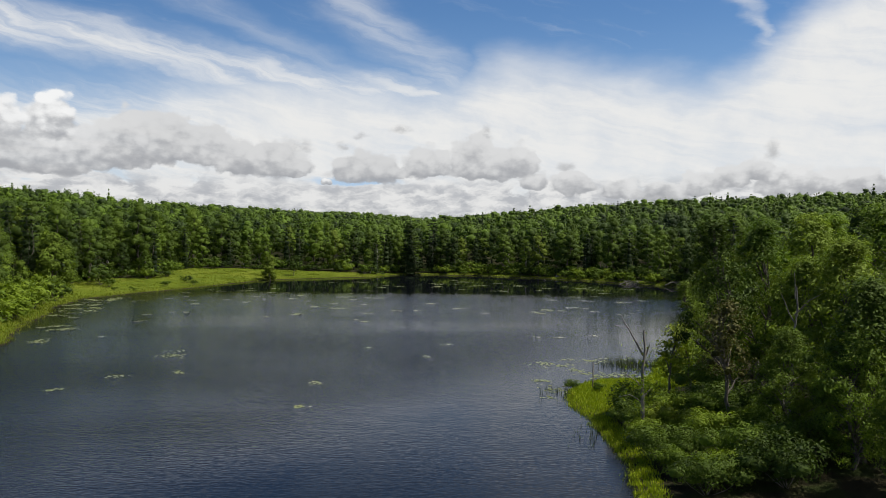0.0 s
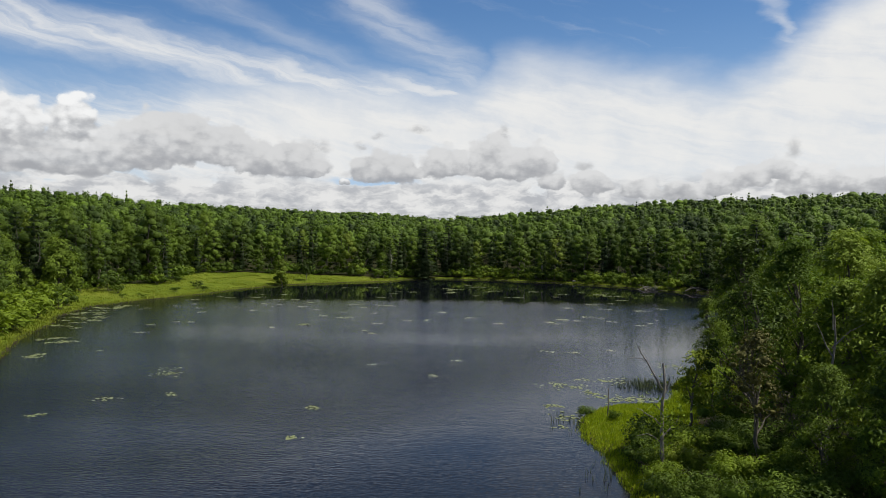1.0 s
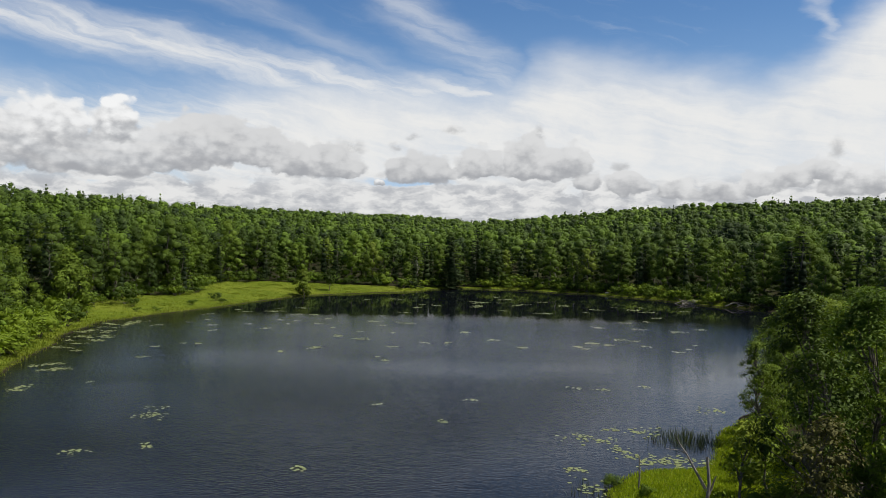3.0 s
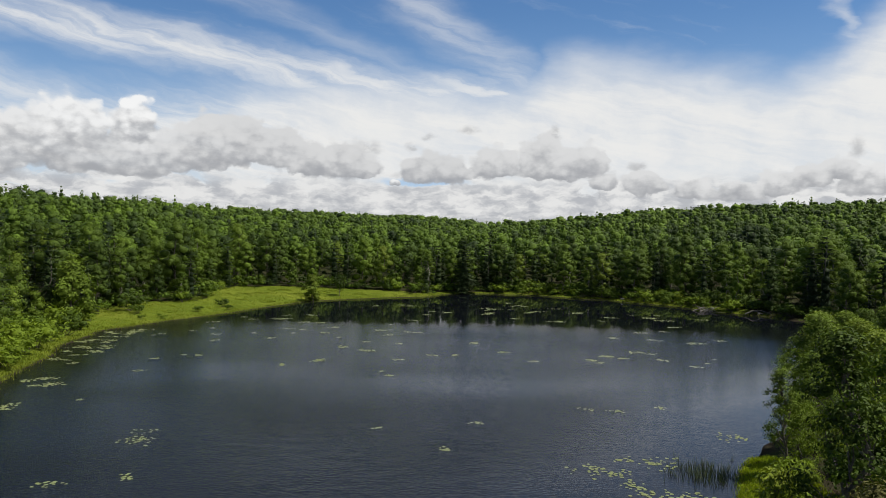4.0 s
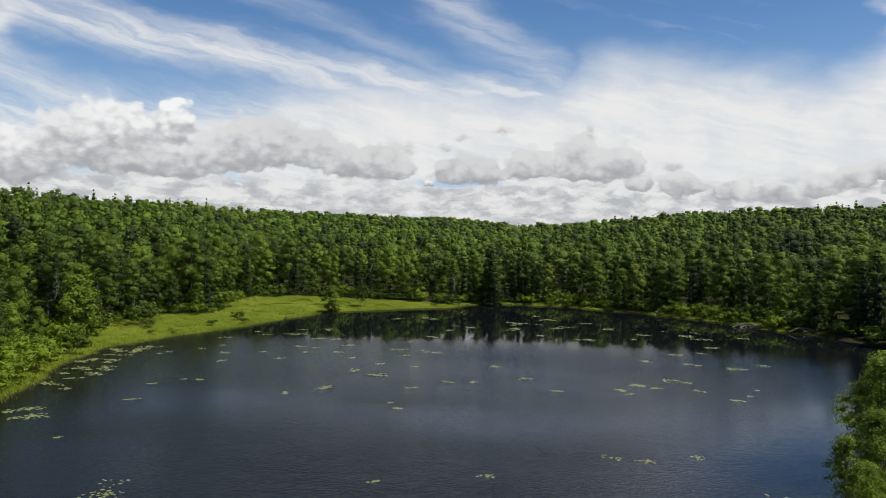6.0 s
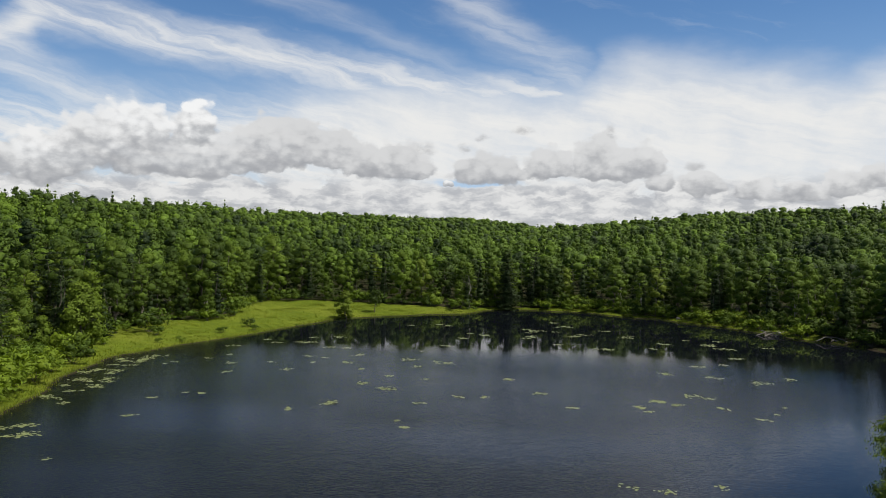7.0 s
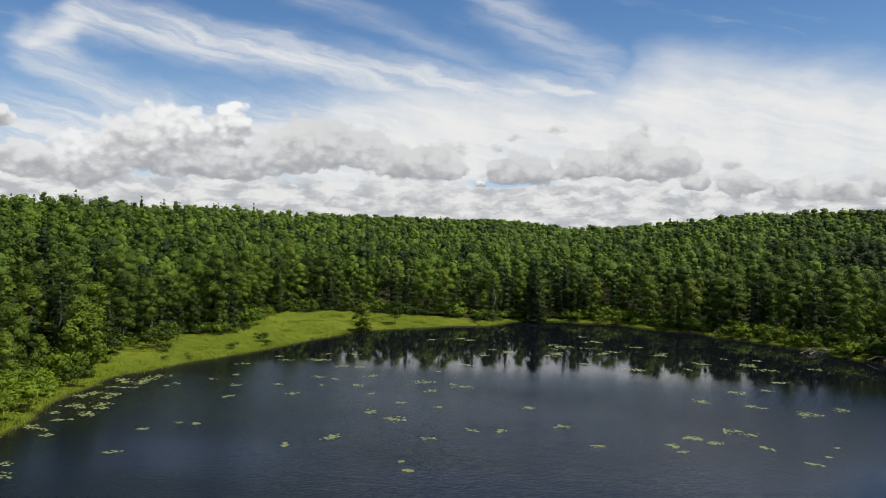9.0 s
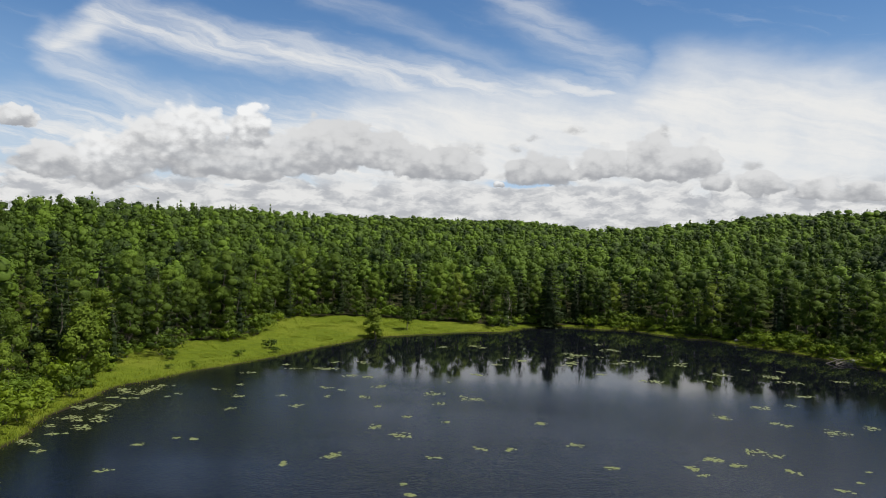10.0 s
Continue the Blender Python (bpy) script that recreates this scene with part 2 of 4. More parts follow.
RUSSET = leaf_material("russet_leaves", (0.055, 0.062, 0.016, 1), (0.125, 0.118, 0.034, 1), (0.14, 0.10, 0.03, 1))
WOODS = leaf_material("woods_leaves", (0.009, 0.022, 0.005, 1), (0.118, 0.195, 0.015, 1), (0.019, 0.033, 0.009, 1), joined=True, through_share=0.10, relief_scale=1.7)
GRASS = leaf_material("grass_blades", (0.105, 0.145, 0.010, 1), (0.215, 0.260, 0.022, 1), (0.22, 0.21, 0.05, 1), joined=True, through_share=0.22)
REED = leaf_material("reed_blades", (0.040, 0.060, 0.016, 1), (0.085, 0.110, 0.030, 1), (0.10, 0.10, 0.04, 1), joined=True)
BARK = bark_material("bark", (0.050, 0.042, 0.034, 1), (0.180, 0.160, 0.135, 1), 9.0)
PALE_BARK = bark_material("pale_bark", (0.20, 0.18, 0.155, 1), (0.50, 0.47, 0.42, 1), 6.0)
DEAD_WOOD = bark_material("dead_wood", (0.09, 0.08, 0.07, 1), (0.30, 0.275, 0.24, 1), 12.0)


def ground_material():
    mat, g = material("soil_and_grass")
    co = g.node("ShaderNodeTexCoord", "Object")
    big, mid, fine = g.noise(co, 0.05, 4.0), g.noise(co, 0.45, 5.0), g.noise(co, 6.0, 6.0, 0.7)
    grass = g.mix(g.span(g.m("ADD", g.m("MULTIPLY", mid, 0.6), g.m("MULTIPLY", fine, 0.5)), 0.35, 0.8), (0.078, 0.112, 0.009, 1), (0.150, 0.196, 0.016, 1))
    grass = g.mix(g.span(big, 0.45, 0.62, 0.0, 0.4), grass, (0.200, 0.225, 0.030, 1))
    soil = g.mix(fine, (0.018, 0.017, 0.009, 1), (0.050, 0.042, 0.022, 1))
    soil = g.mix(g.span(mid, 0.42, 0.62, 0.0, 0.7), soil, (0.030, 0.050, 0.010, 1))
    turf = g.attr("turf")
    col = g.mix(g.span(g.m("ADD", turf, g.m("MULTIPLY", g.m("SUBTRACT", mid, 0.5), 0.7)), 0.35, 0.65), soil, grass)
    z = g.node("ShaderNodeSeparateXYZ", 2, inputs={0: co})
    col = g.mix(g.span(z, 0.24, 0.02), col, (0.030, 0.024, 0.015, 1))
    finish(g, principled(g, col, 0.95, bump(g, g.m("ADD", fine, mid), 1.0, 0.25), Specular_IOR_Level=0.1))
    return mat


def water_material():
    """Dark bog water: a mirror broken by wind ripples, with calmer lanes."""
    mat, g = material("pond_water")
    co = g.node("ShaderNodeTexCoord", "Object")
    chop = g.noise(g.v("MULTIPLY", co, (0.9, 1.9, 1)), 2.1, 3.0, 0.6)
    fine = g.noise(g.v("MULTIPLY", co, (0.9, 1.5, 1)), 5.0, 2.0, 0.5)
    swell = g.noise(g.v("MULTIPLY", co, (0.6, 1.2, 1)), 0.5, 2.0)
    gust = g.noise(g.v("MULTIPLY", co, (0.5, 1.0, 1)), 0.020, 3.0)
    yy = g.node("ShaderNodeSeparateXYZ", 1, inputs={0: co})
    lee = g.span(g.m("ADD", yy, g.m("MULTIPLY", g.m("SUBTRACT", gust, 0.5), 40.0)), 182.0, 150.0, 0.025, 1.0)      # the far end lies in the lee of the woods
    xx = g.node("ShaderNodeSeparateXYZ", 0, inputs={0: co})
    west = g.span(g.m("ADD", xx, g.m("MULTIPLY", yy, -0.35)), -34.0, -58.0, 0.25, 0.32)      # the wind freshens towards the west
    bank = g.m("SUBTRACT", g.m("ADD", g.m("MULTIPLY", yy, 0.64), -28.4), xx)
    lee = g.m("MULTIPLY", lee, g.span(bank, 4.0, 24.0, 0.30, 1.0))      # and the cove under the near trees
    wind = g.m("MULTIPLY", g.m("MULTIPLY", lee, g.span(yy, 120.0, 60.0, 1.0, 1.6)), g.span(gust, 0.36, 0.60, 0.45, 1.0))
    h = g.m("ADD", g.m("MULTIPLY", chop, 1.0), g.m("ADD", g.m("MULTIPLY", fine, 0.32), g.m("MULTIPLY", swell, 0.6)))
    nrm = bump(g, h, g.m("MULTIPLY", wind, west), 0.22)
    deep = g.mix(g.noise(co, 0.08, 3.0), (0.003, 0.004, 0.007, 1), (0.006, 0.007, 0.010, 1))
    finish(g, principled(g, deep, g.m("ADD", 0.02, g.m("MULTIPLY", wind, 0.05)), nrm, IOR=1.27))
    return mat


def pad_material():
    mat, g = material("lily_leaf")
    r = g.node("ShaderNodeNewGeometry", "Random Per Island")
    n = g.noise(g.node("ShaderNodeTexCoord", "Object"), 3.0, 4.0)
    col = g.mix(g.m("ADD", g.m("MULTIPLY", r, 0.7), g.m("MULTIPLY", n, 0.3)), (0.100, 0.130, 0.045, 1), (0.235, 0.265, 0.110, 1))
    col = g.mix(g.span(r, 0.88, 1.0, 0.0, 0.7), col, (0.22, 0.15, 0.05, 1))
    finish(g, principled(g, col, 0.6, Specular_IOR_Level=0.25))
    return mat


def stone_material():
    mat, g = material("pale_stone")
    co = g.node("ShaderNodeTexCoord", "Object")
    n = g.noise(co, 4.0, 6.0, 0.65)
    col = g.mix(n, (0.14, 0.135, 0.12, 1), (0.42, 0.41, 0.38, 1))
    finish(g, principled(g, col, 0.9, bump(g, n, 0.9, 0.12)))
    return mat


GROUND, WATER, PAD, STONE = ground_material(), water_material(), pad_material(), stone_material()


# ---- the lie of the land ----
SHORE = [(-50.3, 83.4), (-55.5, 95.5), (-61.3, 111.4), (-64, 120.9), (-68.7, 130.3), (-70.5, 140.8), (-72.4, 147.4), (-70.4, 155.2), (-68.5, 164.8), (-65.6, 172.6), (-62.7, 181.3), (-59.9, 192), (-57.9, 201.6), (-55, 211.3), (-52.1, 221), (-44.5, 228.2), (-36.9, 234.4), (-29.1, 240.6), (-21.4, 244), (-15.6, 256.9), (-5.9, 261.4), (2.9, 259.3), (11.7, 258.9), (19.6, 251.8), (27.6, 246.5), (32.6, 246.3), (35.6, 241.1), (38.6, 236.5), (46.7, 229.2), (51.7, 221.6), (56.9, 214.1), (59.9, 207.4), (66.4, 202.6), (68.5, 195.8), (72.2, 188), (77.1, 172.5), (73.9, 153.7), (60, 128), (42, 108), (32, 92), (26, 83), (22, 75), (19, 67.5), (13, 65), (10.2, 58), (10.6, 50), (10.3, 40), (5, 14)]
SHORE_BACK = [(-15, 6), (-36, 26), (-46, 58)]
# width of the open strip of grass between water and woods, shore point by shore point
STRIP = [5, 5, 6, 6, 6, 6, 7, 11, 17, 21, 21, 17, 19, 27, 32, 26, 19, 12, 6, 2, 1, 4, 5, 7, 4, 1, 2, 6, 7, 7, 6, 4] + [2] * 19
CTRL = np.array(SHORE + SHORE_BACK, float)
NC, SUB = len(CTRL), 5


def outline():
    pts = []
    for i in range(NC):
        p0, p1, p2, p3 = CTRL[i - 1], CTRL[i], CTRL[(i + 1) % NC], CTRL[(i + 2) % NC]
        for k in range(SUB):
            t = k / SUB
            pts.append(0.5 * (2 * p1 + (p2 - p0) * t + (2 * p0 - 5 * p1 + 4 * p2 - p3) * t * t + (3 * p1 - p0 - 3 * p2 + p3) * t ** 3))
    return np.array(pts)


EDGE = outline()


def shore_distance(p):
    """Signed distance to the water's edge, outside positive, and the place along the shore."""
    p = np.asarray(p, float)
    best, where, inside = np.full(len(p), 1e9), np.zeros(len(p)), np.zeros(len(p), bool)
    n = len(EDGE)
    for i in range(n):
        a, b = EDGE[i], EDGE[(i + 1) % n]
        ab = b - a
        t = np.clip(((p - a) @ ab) / (ab @ ab), 0, 1)
        d = np.hypot(*(p - a - t[:, None] * ab).T)
        nearer = d < best
        best[nearer], where[nearer] = d[nearer], ((i + t) / SUB)[nearer]
        cross = (a[1] > p[:, 1]) != (b[1] > p[:, 1])
        with np.errstate(divide="ignore", invalid="ignore"):
            xs = a[0] + (p[:, 1] - a[1]) / (b[1] - a[1] if b[1] != a[1] else 1e-9) * ab[0]
        inside ^= cross & (p[:, 0] < xs)
    return np.where(inside, -best, best), where


RIDGE_AZ = [-180, -60, -44, -35, -26, -16, -8, -4, -1.5, 5, 12, 18, 30, 60, 180]
RIDGE_FAR = [500, 420, 450, 480, 740, 1090, 1450, 1300, 1035, 913, 1060, 832, 800, 700, 500]
RIDGE_TOP = [38, 40, 41, 43, 50, 55, 62, 53, 40, 45, 63, 57, 60, 58, 38]


def strip_width(where):
    return np.interp(where, np.arange(NC + 1), STRIP + STRIP[:1])


def wave2(x, y, s):
    return np.sin(x / s + 1.3 * np.sin(y / s * 0.7)) * np.cos(y / s * 1.1 + 0.8 * np.sin(x / s * 0.9))


def ridge(x, y):
    az = np.degrees(np.arctan2(x, y))
    return np.interp(az, RIDGE_AZ, RIDGE_FAR), np.interp(az, RIDGE_AZ, RIDGE_TOP) - 14


def land(x, y, d):
    """Height of the ground."""
    x, y, d = np.broadcast_arrays(np.asarray(x, float), np.asarray(y, float), np.asarray(d, float))
    d = d + 0.55 * wave2(x, y, 2.3) * (np.abs(d) < 3) * (1 - np.minimum(np.abs(d) / 3, 1))
    r = np.hypot(x, y)
    far, top = ridge(x, y)
    dd = np.maximum(d, 0)
    s = dd / (dd + np.maximum(far - r, 0.0) + 1e-6)
    hill = top * s ** 1.15 - np.maximum(r - far, 0) * 0.03
    bank = 0.45 * (1 - np.exp(-dd / 2.2)) + 0.035 * np.minimum(dd, 30)
    rough = (0.12 * wave2(x, y, 3.1) + 0.5 * wave2(x + 40, y, 23.0) * np.minimum(dd / 40, 1)) * np.minimum(dd / 3, 1)
    return np.where(d > 0, bank + hill + rough, np.maximum(d * 0.28, -2.6))


def height_at(x, y):
    d, _ = shore_distance([(x, y)])
    return float(land(x, y, d)[0])


# ---- mesh building ----
def make_mesh(name, verts, faces, mat, tint=None, smooth=False, attribute="tint", normals=None):
    """A mesh from an array of corners and one of four-cornered (or three-cornered) faces; normals: those of foliage that shades as full clumps."""
    verts, faces = np.asarray(verts, np.float32), np.asarray(faces, np.int32)
    if normals is not None:
        smooth, faces = True, faces.copy()
        a, b, c = (verts[faces[:, i]] for i in range(3))
        away = (np.cross(b - a, c - a) * normals[faces].sum(1)).sum(1) < 0
        faces[away] = faces[away][:, (0, 2, 1)]
    me = bpy.data.meshes.new(name)
    k = faces.shape[1]
    me.vertices.add(len(verts))
    me.vertices.foreach_set("co", verts.ravel())
    me.loops.add(faces.size)
    me.loops.foreach_set("vertex_index", faces.ravel())
    me.polygons.add(len(faces))
    me.polygons.foreach_set("loop_start", np.arange(len(faces), dtype=np.int32) * k)
    me.polygons.foreach_set("use_smooth", np.full(len(faces), smooth))
    if tint is not None:
        me.attributes.new(attribute, "FLOAT", "POINT").data.foreach_set("value", np.asarray(tint, np.float32))
    me.materials.append(mat)
    me.update(calc_edges=True)
    if normals is not None:
        me.normals_split_custom_set_from_vertices(normals.tolist())
    return me


def unit(n):
    return n / (np.linalg.norm(n, axis=1, keepdims=True) + 1e-9)


def leaf_quads(c, n, size, rng, slim=0.55):
    """Diamond leaves at places c, facing n."""
    c, n = np.asarray(c, float), np.asarray(n, float)
    n = n / (np.linalg.norm(n, axis=1, keepdims=True) + 1e-9)
    t = np.cross(n, rng.normal(size=n.shape))
    t /= np.linalg.norm(t, axis=1, keepdims=True) + 1e-9
    b = np.cross(n, t)
    s = np.broadcast_to(np.asarray(size, float), (len(c),))[:, None]
    v = np.stack([c - t * s, c + b * s * slim + n * s * 0.2, c + t * s * rng.uniform(0.7, 1.1, (len(c), 1)), c - b * s * slim + n * s * 0.2], 1)
    return v.reshape(-1, 3)


def spray(c, n, size, rng, fine):
    """Leaves as (corners, three-cornered faces): folded diamonds, or single small triangles."""
    v = leaf_quads(c, n, np.asarray(size) * (1.0 if fine else 1.15), rng, 0.55 if fine else 0.62)
    if fine:
        q = np.arange(len(v), dtype=np.int32).reshape(-1, 4)
        return v, q[:, (0, 1, 2, 0, 2, 3)].reshape(-1, 3)
    v = v.reshape(-1, 4, 3)[:, (0, 1, 2)].reshape(-1, 3)
    return v, np.arange(len(v), dtype=np.int32).reshape(-1, 3)


def ball(fineness=1):
    bm = bmesh.new()
    bmesh.ops.create_icosphere(bm, subdivisions=fineness, radius=1.0)
    v, f = np.array([x.co[:] for x in bm.verts]), np.array([[x.index for x in y.verts] for y in bm.faces], np.int32)
    bm.free()
    return v, f


ICO_V, ICO_F = ball()


def hearts(cs, rs, rng, squash=0.85, share=0.62):
    """The dense inner foliage of each lobe, as uneven lumps."""
    v = cs[:, None] + ICO_V[None] * (rs * share)[:, None, None] * rng.uniform(0.68, 1.15, (len(cs), len(ICO_V), 1)) * np.array((1.1, 1.1, squash))
    f = ICO_F[None] + (np.arange(len(cs)) * len(ICO_V))[:, None, None]
    return v.reshape(-1, 3), f.reshape(-1, 3).astype(np.int32)


def tube(points, radii, sides=6):
    """A tapered tube along points."""
    pts = np.asarray(points, float)
    rings = []
    for i, p in enumerate(pts):
        ahead = pts[min(i + 1, len(pts) - 1)] - pts[max(i - 1, 0)]
        ahead = ahead / (np.linalg.norm(ahead) + 1e-9)
        side = np.cross(ahead, (0.31, 0.95, 0.05))
        side /= np.linalg.norm(side) + 1e-9
        other = np.cross(ahead, side)
        an = np.arange(sides) / sides * 2 * np.pi
        rings.append(p + radii[i] * (np.cos(an)[:, None] * side + np.sin(an)[:, None] * other))
    v = np.concatenate(rings)
    f = [(i * sides + j, i * sides + (j + 1) % sides, (i + 1) * sides + (j + 1) % sides, (i + 1) * sides + j) for i in range(len(pts) - 1) for j in range(sides)]
    return v, np.array(f, np.int32)


def join(pieces):
    vs, fs, n = [], [], 0
    for v, f in pieces:
        vs.append(v)
        fs.append(f + n)
        n += len(v)
    return np.concatenate(vs), np.concatenate(fs)


def bent(a, b, sag, rng, n=5):
    a, b = np.asarray(a, float), np.asarray(b, float)
    t = np.linspace(0, 1, n)[:, None]
    w = rng.normal(size=(n, 3)) * np.linalg.norm(b - a) * 0.03
    w[0] = w[-1] = 0
    return a + (b - a) * t + np.array((0, 0, sag)) * (np.sin(np.pi * t)) + w


def on_ball(n, rng):
    d = rng.normal(size=(n, 3))
    return d / np.linalg.norm(d, axis=1, keepdims=True)


def broad_tree(rng, h, w, leaves, size, lobes=34, low=0.22, lean=(0, 0), limbs=12, ragged=0.25, fine=True, round_top=0.75, dense=True, loose=0.0):
    """A leafy tree: the wood (verts, faces) and the corners of its leaves."""
    top = np.array((lean[0], lean[1], h * 0.93))
    stem = bent((0, 0, -0.3), top, 0, rng, 8)
    axis = lambda u: np.array((np.interp(u, np.linspace(0, 1, 8), stem[:, 0]), np.interp(u, np.linspace(0, 1, 8), stem[:, 1])))
    cs, rs = [], []
    for k in range(lobes):
        u = low + (1 - low) * ((k + rng.uniform()) / lobes) ** 0.8
        q = (u - low) / (1 - low)
        rad = w / 2 * (np.sin(np.pi * np.clip(0.22 + 0.78 * q, 0, 1)) ** round_top) * rng.uniform(1 - ragged, 1 + ragged * 0.5)
        an = k * 2.399 + rng.uniform(-0.5, 0.5)
        a = w * rng.uniform(0.5, 0.85) / math.sqrt(lobes) * 1.35
        rr = max(rad - a * 0.6, 0) * np.sqrt(rng.uniform(0.45, 1.0))
        cs.append((*(axis(u) + rr * np.array((math.cos(an), math.sin(an)))), min(u * h, h - a * 0.6)))
        rs.append(a)
    cs, rs = np.array(cs), np.array(rs)
    heart = np.array((*axis(0.5), h * (low + 0.40 * (1 - low))))
    out = (cs - heart) / np.array((w / 2, w / 2, h * (1 - low) / 2))
    pick = rng.choice(lobes, leaves, p=rs ** 2 / (rs ** 2).sum())
    d = on_ball(leaves, rng)
    facing = (d * (out[pick] + np.array((0, 0, 0.35)))).sum(1)
    d = np.where((facing < -0.12)[:, None], -d, d)
    c = cs[pick] + d * (rs[pick] * rng.uniform(0.66 - loose, 1.18 + loose, leaves))[:, None] * np.array((1.1, 1.1, 0.75))
    n = d * 1.1 + out[pick] * 0.75 + np.array((0, 0, 0.25)) + rng.normal(size=d.shape) * 0.42
    core = np.array([(*axis(0.5), h * (low + 0.42 * (1 - low)))])
    hc, hr = (np.concatenate([cs, core]), np.concatenate([rs, [w * 0.30]])) if dense else (cs[::2], rs[::2] * 0.7)
    lumps = hearts(hc, hr, rng, 0.78, 0.68)
    lv = join([lumps, spray(c, n, size * rng.uniform(0.6, 1.25, leaves), rng, fine)])
    soft = unit(d * 0.65 + out[pick] * 0.50 + np.array((0, 0, 0.12)) + rng.normal(size=d.shape) * (0.38 if dense else 0.62))
    lv = (*lv, np.concatenate([unit(unit(lumps[0] - np.repeat(hc, len(ICO_V), 0)) + np.repeat((hc - heart) / np.array((w / 2, w / 2, h * (1 - low) / 2)), len(ICO_V), 0) * 0.5), np.repeat(soft, 4 if fine else 3, 0)]))
    r0 = 0.016 * h + 0.03
    wood = [tube(stem, np.linspace(r0, r0 * 0.12, 8), 7)]
    for k in rng.choice(lobes, min(limbs, lobes), replace=False):
        u = max(0.12, (cs[k, 2] / h) - rng.uniform(0.10, 0.22))
        root = (*axis(u), u * h * 0.93)
        wood.append(tube(bent(root, cs[k], h * 0.01, rng, 4), np.linspace(r0 * (1 - u) * 0.55 + 0.015, 0.012, 4), 5))
    return join(wood), lv


def needle_tree(rng, h, w, leaves, size, low=0.08, tiers=20, whorl=6, droop=0.12, open_top=0.9, fine=True, cores=9):
    """A fir or pine: whorls of branches with flat sprays."""
    stem = bent((0, 0, -0.3), (rng.normal() * 0.1, rng.normal() * 0.1, h * 0.93), 0, rng, 6)
    r0 = 0.015 * h + 0.03
    wood = [tube(stem, np.linspace(r0, 0.015, 6), 6)]
    ends, roots, wt = [], [], []
    for k in range(tiers):
        u = low + (1 - low) * (k + 0.5 * rng.uniform()) / tiers
        length = w / 2 * (1 - (u - low) / (1 - low) * 0.97) ** open_top
        for j in range(whorl):
            an = rng.uniform(0, 6.283)
            ln = length * rng.uniform(0.55, 1.12) + 0.30
            roots.append((0, 0, u * h))
            ends.append((ln * math.cos(an), ln * math.sin(an), u * h - ln * droop + 0.25 * ln * (u - 0.4)))
            wt.append(ln)
    roots, ends, wt = np.array(roots), np.array(ends), np.array(wt)
    for k in range(0, len(ends), 5):
        wood.append(tube(bent(roots[k], ends[k] * (0.85, 0.85, 1), 0, rng, 3), (0.035, 0.022, 0.008), 4))
    pick = rng.choice(len(ends), leaves, p=wt ** 0.5 / (wt ** 0.5).sum())
    t = np.sqrt(rng.uniform(0.05, 1, leaves))
    along = ends[pick] - roots[pick]
    side = np.cross(along, (0, 0, 1.0))
    side /= np.linalg.norm(side, axis=1, keepdims=True) + 1e-9
    c = roots[pick] + along * t[:, None] + side * (rng.normal(size=leaves) * 0.16 * wt[pick] * (1.15 - t * 0.7))[:, None] + np.array((0, 0, 1.0)) * rng.normal(size=(leaves, 1)) * 0.05
    n = np.array((0, 0, 1.0)) + rng.normal(size=c.shape) * 0.42
    reach = unit(along) * 0.75 + np.array((0, 0, 0.55)) + rng.normal(size=c.shape) * 0.28
    u = np.linspace(low + 0.06, 0.965, cores)
    cs = np.column_stack([0 * u, 0 * u, u * h])
    lumps = hearts(cs, w * 0.27 * ((1.12 if cores > 6 else 1.30) - (u - low) / (1 - low)) * (9 / cores) ** 0.4, rng, 1.6)
    v, f = join([lumps, spray(c, n, size * rng.uniform(0.6, 1.2, leaves), rng, fine)])
    return join(wood), (v, f, np.concatenate([unit(lumps[0] - np.repeat(cs, len(ICO_V), 0)), np.repeat(unit(reach), 4 if fine else 3, 0)]))


def bush_form(rng, h, w, leaves, size, stems=7, fine=True):
    cs = np.stack([rng.normal(size=stems * 2) * w * 0.22, rng.normal(size=stems * 2) * w * 0.22, rng.uniform(0.35, 0.8, stems * 2) * h], 1)
    pick = rng.integers(0, stems * 2, leaves)
    d = on_ball(leaves, rng)
    d[:, 2] = np.where(rng.uniform(size=leaves) < 0.7, np.abs(d[:, 2]), d[:, 2])
    c = cs[pick] + d * rng.uniform(0.6, 1.1, (leaves, 1)) * np.array((w * 0.25, w * 0.25, h * 0.27))
    c[:, 2] = np.maximum(c[:, 2], 0.03)
    lumps = hearts(cs[:stems], np.full(stems, w * 0.22), rng, h / w)
    lv = join([lumps, spray(c, d + np.array((0, 0, 0.5)) + rng.normal(size=d.shape) * 0.35, size * rng.uniform(0.6, 1.2, leaves), rng, fine)])
    soft = unit(d + (c - np.array((0, 0, h * 0.4))) / w * 0.8 + rng.normal(size=d.shape) * 0.25)
    lv = (*lv, np.concatenate([unit(lumps[0] - np.repeat(cs[:stems], len(ICO_V), 0)), np.repeat(soft, 4 if fine else 3, 0)]))
    wood = [tube(bent((0, 0, -0.15), cs[k], 0, rng, 3), (0.03, 0.02, 0.008), 4) for k in range(stems)]
    return join(wood), lv


class Kind:
    """One shape of plant, whose meshes all its copies share."""

    def __init__(self, name, form, leaf_mat, bark_mat, crown="crown", stem="trunk"):
        (wv, wf), (lv, lf, ln) = form
        self.wood = make_mesh(name + "_" + stem, wv, wf, bark_mat, smooth=True)
        self.leaf = make_mesh(name + "_" + crown, lv, lf, leaf_mat, normals=ln)
        self.name, self.crown, self.stem = name, crown, stem


